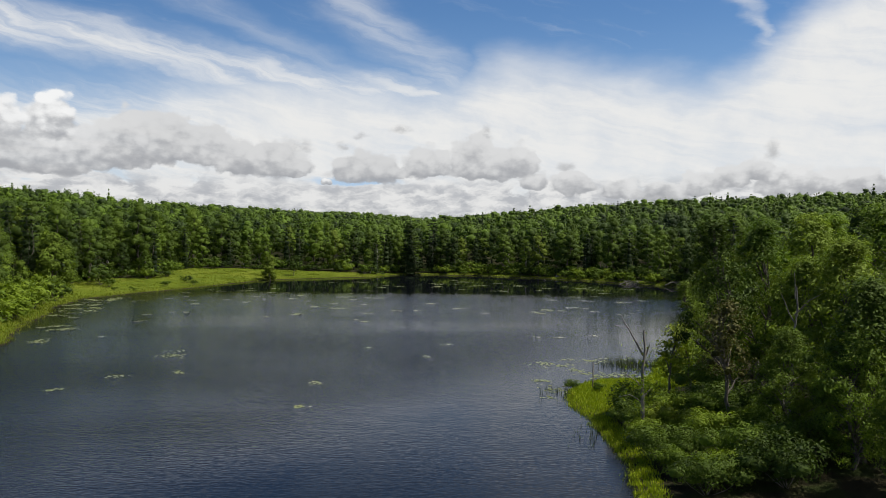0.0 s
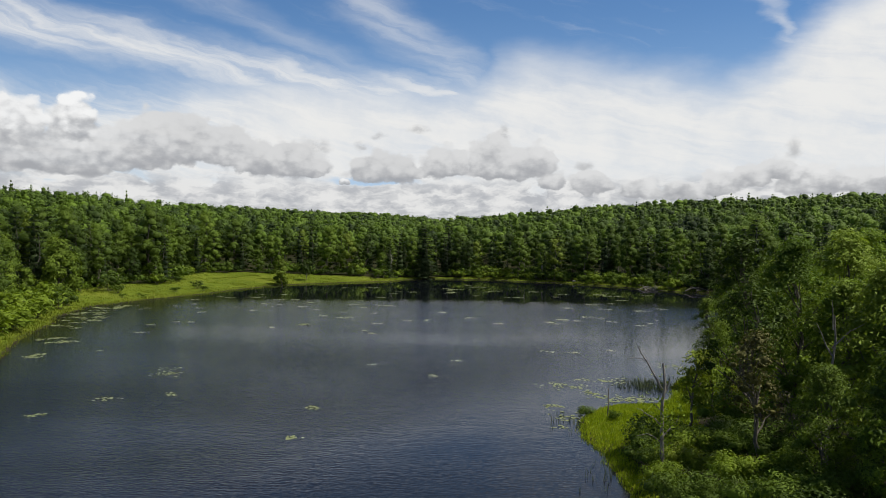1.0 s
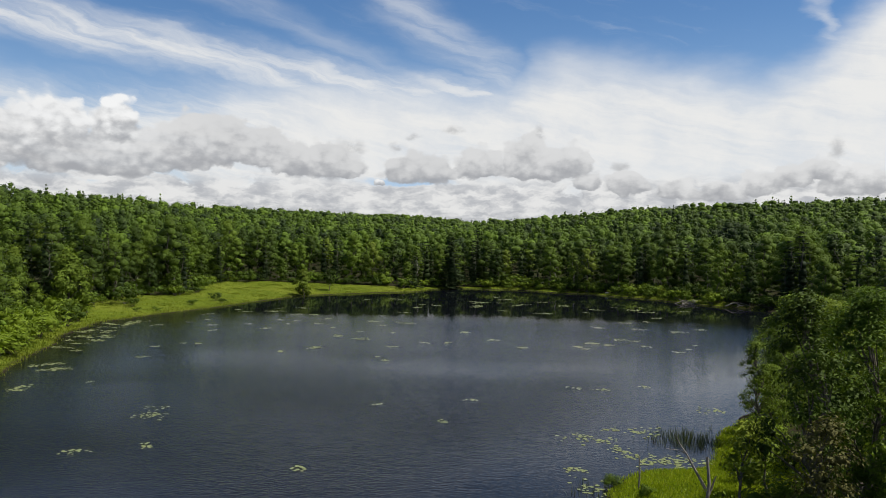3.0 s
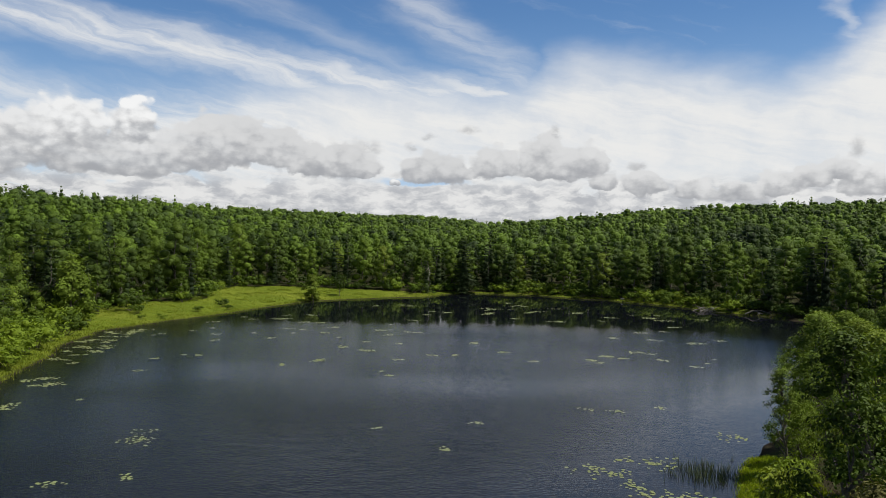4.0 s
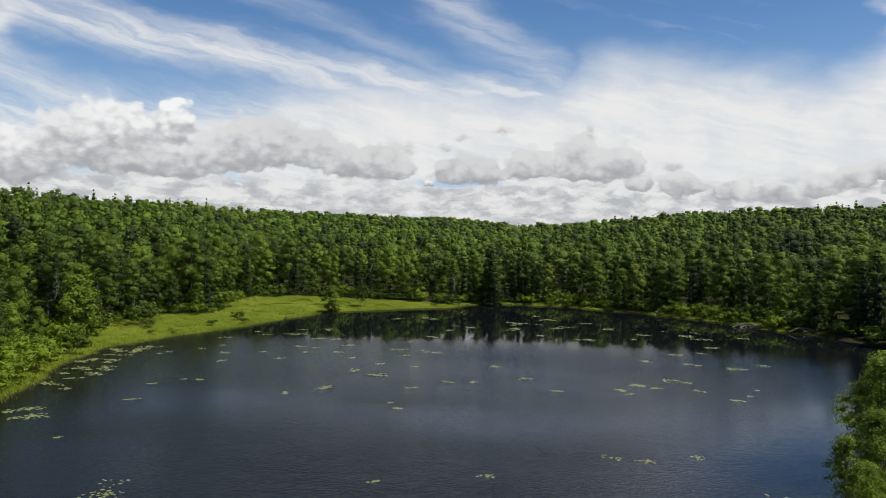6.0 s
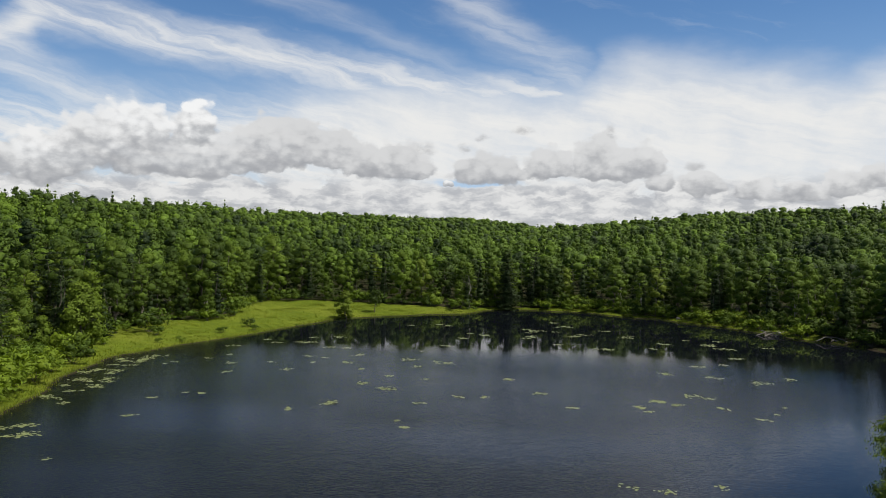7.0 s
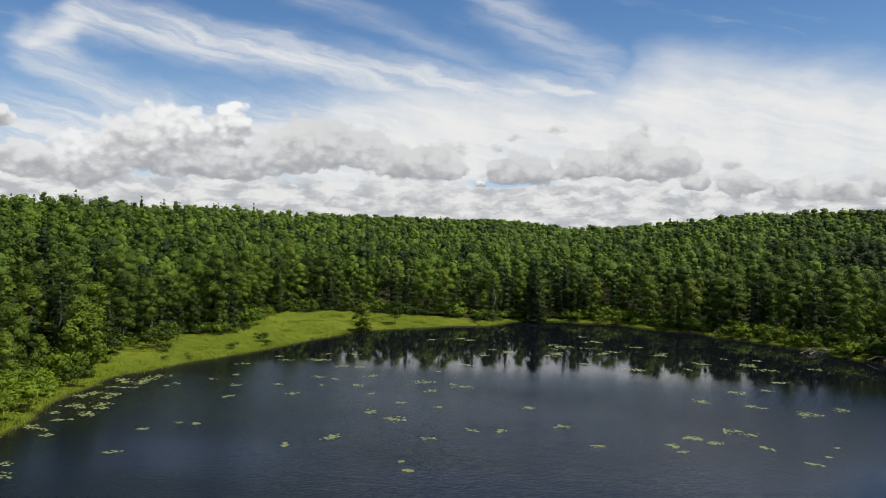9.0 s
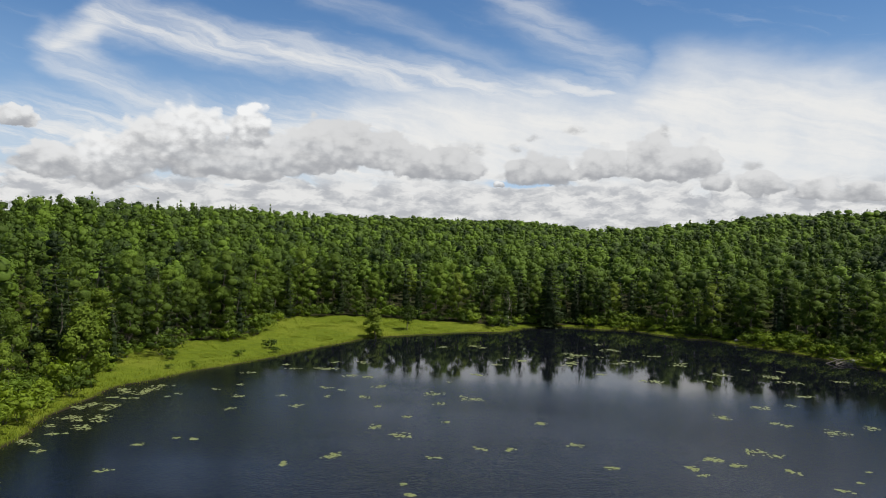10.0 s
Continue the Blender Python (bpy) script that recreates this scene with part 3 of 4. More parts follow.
def plant(kind, x, y, scale=1.0, turn=0.0, label="", category="tree", group="", z=None, wide=1.0, lean=0.0):
    """Sets one plant on the ground, as a thing with its stem and crown as parts."""
    top = new(kind.name)
    zz = height_at(x, y) if z is None else z
    top.matrix_basis = pose(x, y, max(zz, -0.1), 0, lean, turn) @ Matrix.Diagonal((scale * wide, scale * wide, scale, 1))
    for nm, me in ((kind.stem, kind.wood), (kind.crown, kind.leaf)):
        ob = new(nm, me)
        ob.parent = top
    return tagged(top, label, category, group)


# ---- ground and water ----
def graded(parts):
    return np.unique(np.concatenate([np.arange(a, b + 1e-6, s) for a, b, s in parts]).round(3))


def build_ground():
    xs = graded([(-3200, -800, 200), (-800, -160, 40), (-160, -100, 6), (-100, 0, 2.2), (0, 40, 1.0), (40, 100, 2.2), (100, 160, 6), (160, 800, 40), (800, 3200, 200)])
    ys = graded([(-1600, -200, 200), (-200, 0, 20), (0, 30, 3), (30, 90, 1.0), (90, 290, 2.2), (290, 340, 6), (340, 1600, 40), (1600, 4200, 200)])
    gx, gy = np.meshgrid(xs, ys)
    p = np.stack([gx.ravel(), gy.ravel()], 1)
    d, where = shore_distance(p)
    z = land(p[:, 0], p[:, 1], d)
    turf = np.clip((strip_width(where) + 3.5 - d) / 3.0, 0, 1) * (d > -1) * (where < 31.5)
    turf = np.maximum(turf, np.clip((7.5 - d) / 3, 0, 1) * (p[:, 1] > 54) * (p[:, 1] < 78) * (p[:, 0] > 5) * (p[:, 0] < 24))
    turf = np.maximum(turf, np.clip((np.where(p[:, 1] > 54, 4.0, 1.8) - d) / 1.5, 0, 1) * (p[:, 1] > 34) * (p[:, 1] < 78) * (p[:, 0] > 5) * (p[:, 0] < 24))
    nx, ny = len(xs), len(ys)
    i = np.arange(nx * ny).reshape(ny, nx)
    f = np.stack([i[:-1, :-1], i[:-1, 1:], i[1:, 1:], i[1:, :-1]], -1).reshape(-1, 4)
    ob = new("ground", make_mesh("ground", np.column_stack([p, z]), f, GROUND, turf, True, "turf"))
    tagged(ob, "marshy grass shore rising to wooded hills round the pond", "ground", kind="structure")


def build_water():
    xs, ys = np.linspace(-110, 110, 12), np.linspace(-10, 290, 16)
    gx, gy = np.meshgrid(xs, ys)
    i = np.arange(len(xs) * len(ys)).reshape(len(ys), len(xs))
    f = np.stack([i[:-1, :-1], i[:-1, 1:], i[1:, 1:], i[1:, :-1]], -1).reshape(-1, 4)
    ob = new("water", make_mesh("water", np.column_stack([gx.ravel(), gy.ravel(), 0 * gx.ravel()]), f, WATER))
    tagged(ob, "dark rippled pond water reflecting sky and woods", "pond", kind="structure")


build_ground()
build_water()

# ---- shapes of trees ----
RNG = np.random.default_rng(7)
SHORE_BROAD = [Kind("broadleaf_tree", broad_tree(RNG, h, w, 1500, 0.25, 20, low, limbs=7, fine=False), BROAD, BARK) for h, w, low in ((16.5, 8.4, 0.06), (14.5, 7.6, 0.04), (18, 8.4, 0.10), (13.5, 7.8, 0.03), (17, 7.0, 0.08))]
SHORE_LIGHT = [Kind("broadleaf_tree", broad_tree(RNG, h, w, 1500, 0.26, 20, low, limbs=8, ragged=0.4, fine=False), MID, PALE_BARK) for h, w, low in ((11, 6.0, 0.05), (13.5, 5.6, 0.12))]
SHORE_PINE = [Kind("pine_tree", needle_tree(RNG, h, w, 1900, 0.30, low, tiers, 7, droop, top, False), NEEDLE, BARK) for h, w, low, tiers, droop, top in ((17, 7.5, 0.06, 15, 0.02, 0.7), (15, 6.8, 0.04, 14, 0.12, 0.9), (13, 6.0, 0.03, 13, 0.15, 0.95))]
SHRUB = [Kind("shrub", bush_form(RNG, h, w, 260, 0.22, fine=False), BRIGHT, BARK, "foliage", "stem") for h, w in ((1.8, 3.0), (1.3, 2.6), (2.4, 3.2))]
DARK_SHRUB = [Kind("shrub", bush_form(RNG, h, w, 280, 0.23, fine=False), BROAD, BARK, "foliage", "stem") for h, w in ((2.6, 3.6), (1.7, 2.8))]

BROAD_LABELS = ["leafy green deciduous tree at the edge of the woods", "full-crowned green deciduous tree beside the pond"]


def in_view(x, y):
    az = np.degrees(np.arctan2(x - 4, y + 25))
    return (az > -46) & (az < 33) & (y > 60)


def scatter(x0, x1, y0, y1, step, rng):
    gx, gy = np.meshgrid(np.arange(x0, x1, step), np.arange(y0, y1, step))
    p = np.stack([gx.ravel(), gy.ravel()], 1)
    return p + rng.uniform(-0.42, 0.42, p.shape) * step


# single trees in the front rows of the woods round the water
def front_rows():
    p = scatter(-150, 130, 70, 320, 5.6, RNG)
    d, where = shore_distance(p)
    w = strip_width(where)
    ok = (d > w) & (d < w + 20) & in_view(p[:, 0], p[:, 1]) & (where < 37.5)
    ok &= np.hypot(p[:, 0] + 10.9, p[:, 1] - 258) > 6
    p, d, where, w = p[ok], d[ok], where[ok], w[ok]
    order = np.argsort(d - w)[:300]
    for k in order:
        x, y = p[k]
        pine = RNG.uniform() < (0.42 if where[k] > 18 else 0.50 if where[k] < 7.5 else 0.30)
        light = RNG.uniform() < 0.16
        if pine:
            kd, lb, ct = SHORE_PINE[RNG.integers(3)], "dark green pine tree with layered branches on the shore", "tree"
        elif light:
            kd, lb, ct = SHORE_LIGHT[RNG.integers(2)], "olive green slender tree with pale bark at the shore", "tree"
        else:
            kd, lb, ct = SHORE_BROAD[RNG.integers(5)], BROAD_LABELS[0 if d[k] - w[k] > 6 else 1], "tree"
        sc = RNG.uniform(0.72, 1.12) * (0.86 if d[k] - w[k] < 5 else 1.0) * (0.96 if where[k] < 6.5 else 1.0)
        plant(kd, x, y, sc, RNG.uniform(0, 360), lb, ct, "trees round the pond", z=float(land(x, y, d[k])), wide=RNG.uniform(0.85, 1.15))


front_rows()


# the woods behind, too many to count
def low_forms(count, leaves, size, rng, lobes):
    forms = []
    for k in range(count):
        if k % 4 == 3:
            h, w = rng.uniform(13, 18), rng.uniform(5.0, 6.5)
            _, (v, f, n) = needle_tree(rng, h, w, leaves, size, 0.3, 9, 6, 0.08, 0.85, False, 5)
        else:
            _, (v, f, n) = broad_tree(rng, rng.uniform(12, 17), rng.uniform(6.0, 8.6), leaves, size, lobes, rng.uniform(0.25, 0.4), limbs=0, fine=False, round_top=0.9)
        forms.append((v.astype(np.float32), f, n))
    return forms


def woods(name, label, p, d, forms, wide, rng):
    vs, fs, ns, ts, n = [], [], [], [], 0
    z = land(p[:, 0], p[:, 1], d)
    for k in range(len(p)):
        j = rng.integers(len(forms))
        a, s = rng.uniform(0, 6.283), rng.uniform(0.62, 1.12) * (1.22 if j % 4 == 3 and rng.uniform() < 0.10 else 1.0)
        c, sn = math.cos(a) * s * wide, math.sin(a) * s * wide
        v, f, nv = forms[j]
        o = np.empty_like(v)
        o[:, 0] = v[:, 0] * c - v[:, 1] * sn + p[k, 0]
        o[:, 1] = v[:, 0] * sn + v[:, 1] * c + p[k, 1]
        o[:, 2] = v[:, 2] * s + z[k]
        vs.append(o)
        ns.append(np.column_stack([nv[:, 0] * math.cos(a) - nv[:, 1] * math.sin(a), nv[:, 0] * math.sin(a) + nv[:, 1] * math.cos(a), nv[:, 2]]))
        fs.append(f + n)
        n += len(v)
        stand = 0.16 * float(wave2(p[k, 0], p[k, 1], 31.0))
        ts.append(np.full(len(o), rng.uniform(0.90, 1.0) if j % 4 == 3 and rng.uniform() < 0.7 else np.clip(rng.beta(1.4, 1.7) + stand, 0, 0.85), np.float32))
    ob = new(name, make_mesh(name, np.concatenate(vs), np.concatenate(fs), WOODS, np.concatenate(ts), normals=np.concatenate(ns)))
    tagged(ob, label, "woods", kind="stuff")


def back_woods():
    rng = np.random.default_rng(21)
    bands = [("woods_near", "dense mixed green woods behind the shore trees", 0, 450, 7.1, 190, 0.46, 12, 10, 1.0),
             ("woods_middle", "dense green woods climbing the slopes", 450, 720, 8.4, 60, 0.60, 9, 6, 1.05),
             ("woods_far", "distant green woods on the ridge", 720, 1600, 12.0, 34, 0.85, 9, 4, 1.4)]
    for name, label, r0, r1, step, leaves, size, nf, lobes, wide in bands:
        forms = low_forms(nf, leaves, size, rng, lobes)
        p = scatter(-900, 800, 60, 1560, step, rng)
        r = np.hypot(p[:, 0] - 4, p[:, 1] - 20)
        far, _ = ridge(p[:, 0], p[:, 1])
        rr = np.hypot(p[:, 0], p[:, 1])
        p = p[(r >= r0) & (r < r1) & in_view(p[:, 0], p[:, 1]) & (rr < far + 65)]
        d, where = shore_distance(p)
        ok = (d > strip_width(where) + 19) & ((where < 38.5) | (d > 40))
        woods(name, label, p[ok], d[ok], forms, wide, rng)
    low = [bush_form(rng, h, w, 46, 0.30, 5, False)[1] for h, w in ((1.6, 3.0), (2.4, 3.4), (3.2, 3.6), (1.2, 2.6))]
    low = [(v.astype(np.float32), f, n) for v, f, n in low]
    p = scatter(-120, 110, 80, 300, 2.0, rng)
    d, where = shore_distance(p)
    w = strip_width(where)
    ok = (d > w + 0.3) & (d < w + 6) & in_view(p[:, 0], p[:, 1]) & (where < 37.5) & (rng.uniform(size=len(p)) < 0.7)
    woods("undergrowth", "low green undergrowth along the edge of the woods", p[ok], d[ok], low, 1.0, rng)


back_woods()


# ---- single plants that stand out on the far shores ----
BIG_PINE = Kind("pine_tree", needle_tree(RNG, 18, 11.5, 7000, 0.36, 0.03, 24, 9, 0.10, 0.75, False), NEEDLE, BARK)
plant(BIG_PINE, -11, 260.6, 0.98, 0, "tall broad dark pine tree standing at the water", "tree")
CONE_TREE = Kind("young_tree", broad_tree(RNG, 7.6, 5.2, 1500, 0.26, 26, 0.04, limbs=8, round_top=0.6), BROAD, BARK)
plant(CONE_TREE, -51.4, 220.3, 1.0, 30, "small dense rounded tree alone in the meadow", "tree")
THIN_TREE = Kind("young_tree", broad_tree(RNG, 6.4, 4.4, 600, 0.24, 12, 0.35, limbs=8, ragged=0.5, dense=False), BROAD, BARK)
plant(THIN_TREE, -46.9, 234.3, 1.0, 80, "thin young tree with bare trunk in the meadow", "tree")
EDGE_TREE = Kind("broadleaf_tree", broad_tree(RNG, 12.5, 9.0, 2600, 0.34, 36, 0.16, limbs=12, ragged=0.4), BROAD, BARK)
plant(EDGE_TREE, -77.6, 147, 1.0, 10, "spreading dark green tree on the meadow corner", "tree")
BARE_BIRCH = Kind("birch_tree", broad_tree(RNG, 13.5, 4.4, 420, 0.34, 14, 0.5, limbs=12, ragged=0.5, dense=False), BROAD, PALE_BARK)
plant(BARE_BIRCH, -22.4, 255.5, 1.0, 200, "thin birch with a pale grey trunk and sparse leaves", "tree")
plant(BARE_BIRCH, 24, 264.6, 0.85, 20, "thin birch with a pale grey trunk and sparse leaves", "tree")


def shore_shrubs():
    rng = np.random.default_rng(5)
    spots = [(-79.9, 172.8, 0, 1.7), (-77.2, 170.8, 1, 1.1), (-67.6, 180.6, 1, 0.75), (-66.3, 191.8, 0, 0.8), (-63.4, 188.5, 1, 0.7), (-69.8, 167.8, 1, 0.45), (-72.7, 163.7, 1, 0.5), (-57.9, 201.2, 1, 0.35), (-71.7, 169.9, 1, 0.35)]
    for x, y, k, s in spots:
        plant(DARK_SHRUB[k], x, y, s, rng.uniform(0, 360), "low dark green bush in the grass by the pond", "bush", "bushes in the meadow")
    p = scatter(-105, 100, 84, 285, 2.7, rng)
    d, where = shore_distance(p)
    w = strip_width(where)
    edge = (d > np.maximum(w - 1.5, 1.0)) & (d < w + 3.5)
    fringe = (where < 6.2) & (d > 2.5) & (d < w + 2)
    far = (where > 20.5) & (where < 32) & (d > 0.7) & (d < w + 3)
    ok = (edge | fringe | far) & in_view(p[:, 0], p[:, 1]) & (where < 37) & (rng.uniform(size=len(p)) < np.where(far | fringe, 0.9, 0.36))
    for k in rng.permutation(np.flatnonzero(ok))[:295]:
        light = rng.uniform() < (0.8 if d[k] < w[k] else 0.45)
        kd = SHRUB[rng.integers(3)] if light else DARK_SHRUB[rng.integers(2)]
        plant(kd, p[k, 0], p[k, 1], rng.uniform(0.6, 1.25) * (1.6 if where[k] < 6.2 else 1.25 if where[k] > 20.5 else 1.0) if d[k] < w[k] else rng.uniform(1.0, 1.8), rng.uniform(0, 360), "bright green leafy shrub along the shore" if light else "dark green leafy shrub along the shore", "bush", "shrubs along the shore", z=float(land(p[k, 0], p[k, 1], d[k])))


shore_shrubs()


# ---- the wooded point on the near bank ----
NEAR_A = Kind("broadleaf_tree", broad_tree(RNG, 13.0, 7.5, 16000, 0.13, 110, 0.10, limbs=26, ragged=0.4, fine=False, dense=False, loose=0.45), SUNNY, BARK)
NEAR_B = Kind("broadleaf_tree", broad_tree(RNG, 11.5, 7.0, 15000, 0.125, 100, 0.06, limbs=24, ragged=0.45, fine=False, dense=False, loose=0.45), MID, BARK)
NEAR_C = Kind("broadleaf_tree", broad_tree(RNG, 9.5, 6.2, 13000, 0.125, 90, 0.04, limbs=22, ragged=0.45, fine=False, dense=False, loose=0.45), MID, BARK)
LEANING = Kind("broadleaf_tree", broad_tree(RNG, 13.0, 5.0, 5600, 0.125, 46, 0.28, (-1.2, 0.2), 30, 0.6, dense=False, loose=0.3), BROAD, BARK)
RUSSET_TREE = Kind("young_tree", broad_tree(RNG, 8.4, 3.4, 1900, 0.10, 30, 0.40, (0.2, 0), 20, 0.5, dense=False, loose=0.3), RUSSET, BARK)
SAPLING = Kind("young_tree", broad_tree(RNG, 5.4, 2.6, 1000, 0.14, 14, 0.35, (0.9, 0), 12, 0.5, dense=False, loose=0.3), BRIGHT, BARK)
BANK_BUSH = Kind("shrub", bush_form(RNG, 2.2, 3.4, 3200, 0.115, 9, False), BRIGHT, BARK, "foliage", "stem")
BANK_BUSH_DARK = Kind("shrub", bush_form(RNG, 2.4, 3.6, 3200, 0.12, 9, False), BROAD, BARK, "foliage", "stem")


def near_point():
    rng = np.random.default_rng(11)
    big = [(23.6, 53.5, 0, 0.96), (28.5, 57.0, 0, 1.0), (28.0, 47.5, 0, 1.0), (24.8, 44.6, 1, 0.98), (21.8, 37.5, 2, 0.98), (25.4, 39.0, 1, 1.0), (33.0, 62.0, 0, 1.0), (27.5, 65.5, 1, 0.98), (34.5, 72.0, 1, 1.0), (24.6, 49.2, 2, 1.05), (22.6, 32.5, 1, 0.8), (19.4, 41.2, 1, 0.58), (20.6, 36.6, 0, 0.52)]
    for x, y, k, s in big:
        plant((NEAR_A, NEAR_B, NEAR_C)[k], x, y, s, rng.uniform(0, 360), "tall leafy deciduous tree on the wooded point" if k < 2 else "olive green leafy tree on the wooded point", "tree", "trees on the near point")
    for x, y, k, s in [(33.5, 90.5, 2, 1.12), (36.5, 97.0, 2, 1.1), (29.5, 81.0, 2, 0.85), (34.0, 83.0, 1, 0.9), (40.0, 90.0, 1, 0.95), (26.8, 76.5, 2, 0.6), (42.0, 104.0, 1, 0.85), (48.0, 112.0, 2, 1.0)]:
        plant((NEAR_A, NEAR_B, NEAR_C)[k], x, y, s, rng.uniform(0, 360), "leafy tree overhanging the water's edge", "tree", "trees on the near point")
    plant(LEANING, 19.8, 50.2, 1.0, 0, "slender leaning tree with grey trunk and open crown", "tree")
    plant(LEANING, 25.0, 74.0, 0.62, 40, "slender leaning tree with grey trunk over the cove", "tree")
    plant(RUSSET_TREE, 17.6, 45.4, 0.95, 0, "slim tree with thin reddish-brown foliage", "tree")
    plant(SAPLING, 17.2, 56.0, 1.0, 0, "small leaning sapling with light green leaves", "tree")
    plant(SAPLING, 20.0, 58.5, 0.9, 150, "small leaning sapling with light green leaves", "tree")
    for x, y, k, s in [(13.6, 50.6, 1, 0.95), (15.4, 48.6, 0, 0.85), (14.0, 46.0, 0, 0.8), (16.8, 47.6, 0, 0.9), (15.8, 43.2, 0, 0.85), (14.2, 41.0, 1, 0.7), (18.8, 43.0, 0, 0.9), (16.0, 38.5, 1, 0.95), (14.2, 36.8, 0, 0.7), (18.2, 51.0, 1, 0.75),
                       (19.0, 47.0, 1, 1.0), (16.6, 35.0, 1, 1.0), (18.0, 38.5, 1, 1.0), (20.0, 54.5, 1, 1.0), (20.2, 62.5, 0, 0.7), (22.0, 66.0, 1, 0.9), (11.2, 62.6, 1, 0.33), (12.8, 59.6, 0, 0.3), (24.0, 70.0, 0, 0.9),
                       (12.6, 48.0, 1, 0.7), (12.3, 44.6, 0, 0.68), (12.4, 41.4, 1, 0.75), (12.2, 38.4, 0, 0.66), (12.8, 35.2, 1, 0.8)]:
        plant((BANK_BUSH, BANK_BUSH_DARK)[k], x, y, s, rng.uniform(0, 360), ("bright green bush", "dark green bush")[k] + " on the bank of the point", "bush", "bushes on the near point")


near_point()


def dead_wood(name, x, y, limbs, label, category, leaves=0, part_name="branch"):
    """A bare trunk with broken limbs; each limb is a part."""
    rng = np.random.default_rng(int(x * 10 + y))
    top = new(name)
    top.matrix_basis = pose(x, y, height_at(x, y))
    for k, (pts, r0, r1) in enumerate(limbs):
        path = np.concatenate([bent(pts[i], pts[i + 1], 0, rng, 4)[(1 if i else 0):] for i in range(len(pts) - 1)])
        v, f = tube(path, np.linspace(r0, r1, len(path)), 7)
        ob = new("trunk" if k == 0 and part_name == "branch" else part_name, make_mesh(name, v, f, DEAD_WOOD, smooth=True))
        ob.parent = top
    if leaves:
        c = np.array((0, 0, 3.4)) + rng.normal(size=(leaves, 3)) * np.array((0.75, 0.6, 1.1))
        lv, lf = spray(c, on_ball(leaves, rng) + np.array((0, 0, 0.6)), 0.12 * rng.uniform(0.6, 1.2, leaves), rng, True)
        ob = new("foliage", make_mesh("snag_foliage", lv, lf, BRIGHT))
        ob.parent = top
    return tagged(top, label, category)


dead_wood("dead_tree", 12.6, 45.6, [([(0, 0, -0.2), (-0.05, 0.1, 3.4), (-0.05, 0, 6.75)], 0.15, 0.06), ([(-0.03, 0.1, 5.2), (-0.7, 0.1, 6.4), (-1.45, 0.0, 7.7)], 0.08, 0.02), ([(-1.0, 0.05, 6.9), (-1.9, 0.0, 7.1)], 0.03, 0.008),
           ([(0.0, 0.0, 5.0), (0.35, 0, 5.9)], 0.06, 0.03), ([(-0.03, 0.1, 3.2), (-0.9, -0.3, 3.9), (-1.6, -0.4, 4.3)], 0.05, 0.01), ([(0, 0.1, 2.6), (0.9, 0.2, 3.6)], 0.05, 0.01), ([(0, 0.1, 2.2), (-0.8, 0.3, 2.7), (-1.5, 0.1, 2.6)], 0.045, 0.01), ([(0, 0.1, 4.0), (-0.7, 0.1, 4.6)], 0.03, 0.008)],
          "grey dead tree with broken forked top and a few leaves", "dead tree", 420)
dead_wood("dead_tree", 12.6, 61.0, [([(0, 0, -0.2), (0.03, 0, 1.2), (0.0, 0.05, 2.2)], 0.06, 0.04)], "short grey dead stump standing in the grass", "stump")
dead_wood("dead_tree", 21.2, 44.5, [([(0, 0, -0.2), (0.1, 0, 5.0), (0.3, 0, 8.8)], 0.12, 0.04), ([(0.2, 0, 7.0), (0.9, -0.5, 8.0), (1.6, -0.6, 8.4)], 0.05, 0.012), ([(0.2, 0, 6.6), (-0.8, -0.3, 8.4)], 0.05, 0.012), ([(0.25, 0, 8.0), (0.0, -0.3, 9.7)], 0.04, 0.01)],
          "bare grey dead tree standing among leafy trees", "dead tree")
dead_wood("dead_tree", 27.6, 45.5, [([(0, 0, -0.2), (0.1, 0, 6.0), (0.3, 0, 11.5)], 0.15, 0.05)] + [([(0.2, 0, 8 + 0.5 * k), (0.2 + 1.2 * math.cos(k * 2.1), 1.2 * math.sin(k * 2.1), 9.2 + 0.5 * k), (0.2 + 2.3 * math.cos(k * 2.1), 2.3 * math.sin(k * 2.1), 9.7 + 0.5 * k)], 0.045, 0.01) for k in range(7)],
          "bare grey dead tree standing among leafy trees", "dead tree")


def driftwood():
    rng = np.random.default_rng(3)
    logs = []
    for k in range(13):
        a, ln = rng.uniform(0, 3.14), rng.uniform(2.0, 5.5)
        x, y, z = rng.normal() * 1.6, rng.normal() * 0.7, rng.uniform(0.15, 0.9)
        dx, dy = math.cos(a) * ln / 2, math.sin(a) * ln / 4
        logs.append(([(x - dx, y - dy, 0.05), (x, y, z + 0.15), (x + dx, y + dy, z + rng.uniform(-0.1, 0.8))], rng.uniform(0.09, 0.16), 0.04))
    dead_wood("driftwood_pile", 55.6, 215.1, logs, "pile of bleached grey fallen logs on the shore", "driftwood", part_name="log")
    dead_wood("driftwood_pile", 65.9, 205.2, logs[:5], "few bleached fallen branches at the waterline", "driftwood", part_name="log")


driftwood()


def boulder(x, y, w, h):
    bm = bmesh.new()
    bmesh.ops.create_icosphere(bm, subdivisions=3, radius=1.0)
    for v in bm.verts:
        v.co *= 1 + 0.28 * noise.noise(v.co * 1.3 + Vector((x, y, 0)))
        v.co = Vector((v.co.x * w, v.co.y * w * 0.8, v.co.z * h))
    me = bpy.data.meshes.new("boulder")
    bm.to_mesh(me)
    bm.free()
    me.materials.append(STONE)
    ob = new("boulder", me)
    ob.matrix_basis = pose(x, y, height_at(x, y) + h * 0.4)
    tagged(ob, "pale weathered boulder among shore shrubs", "rock", "boulders on the far shore")


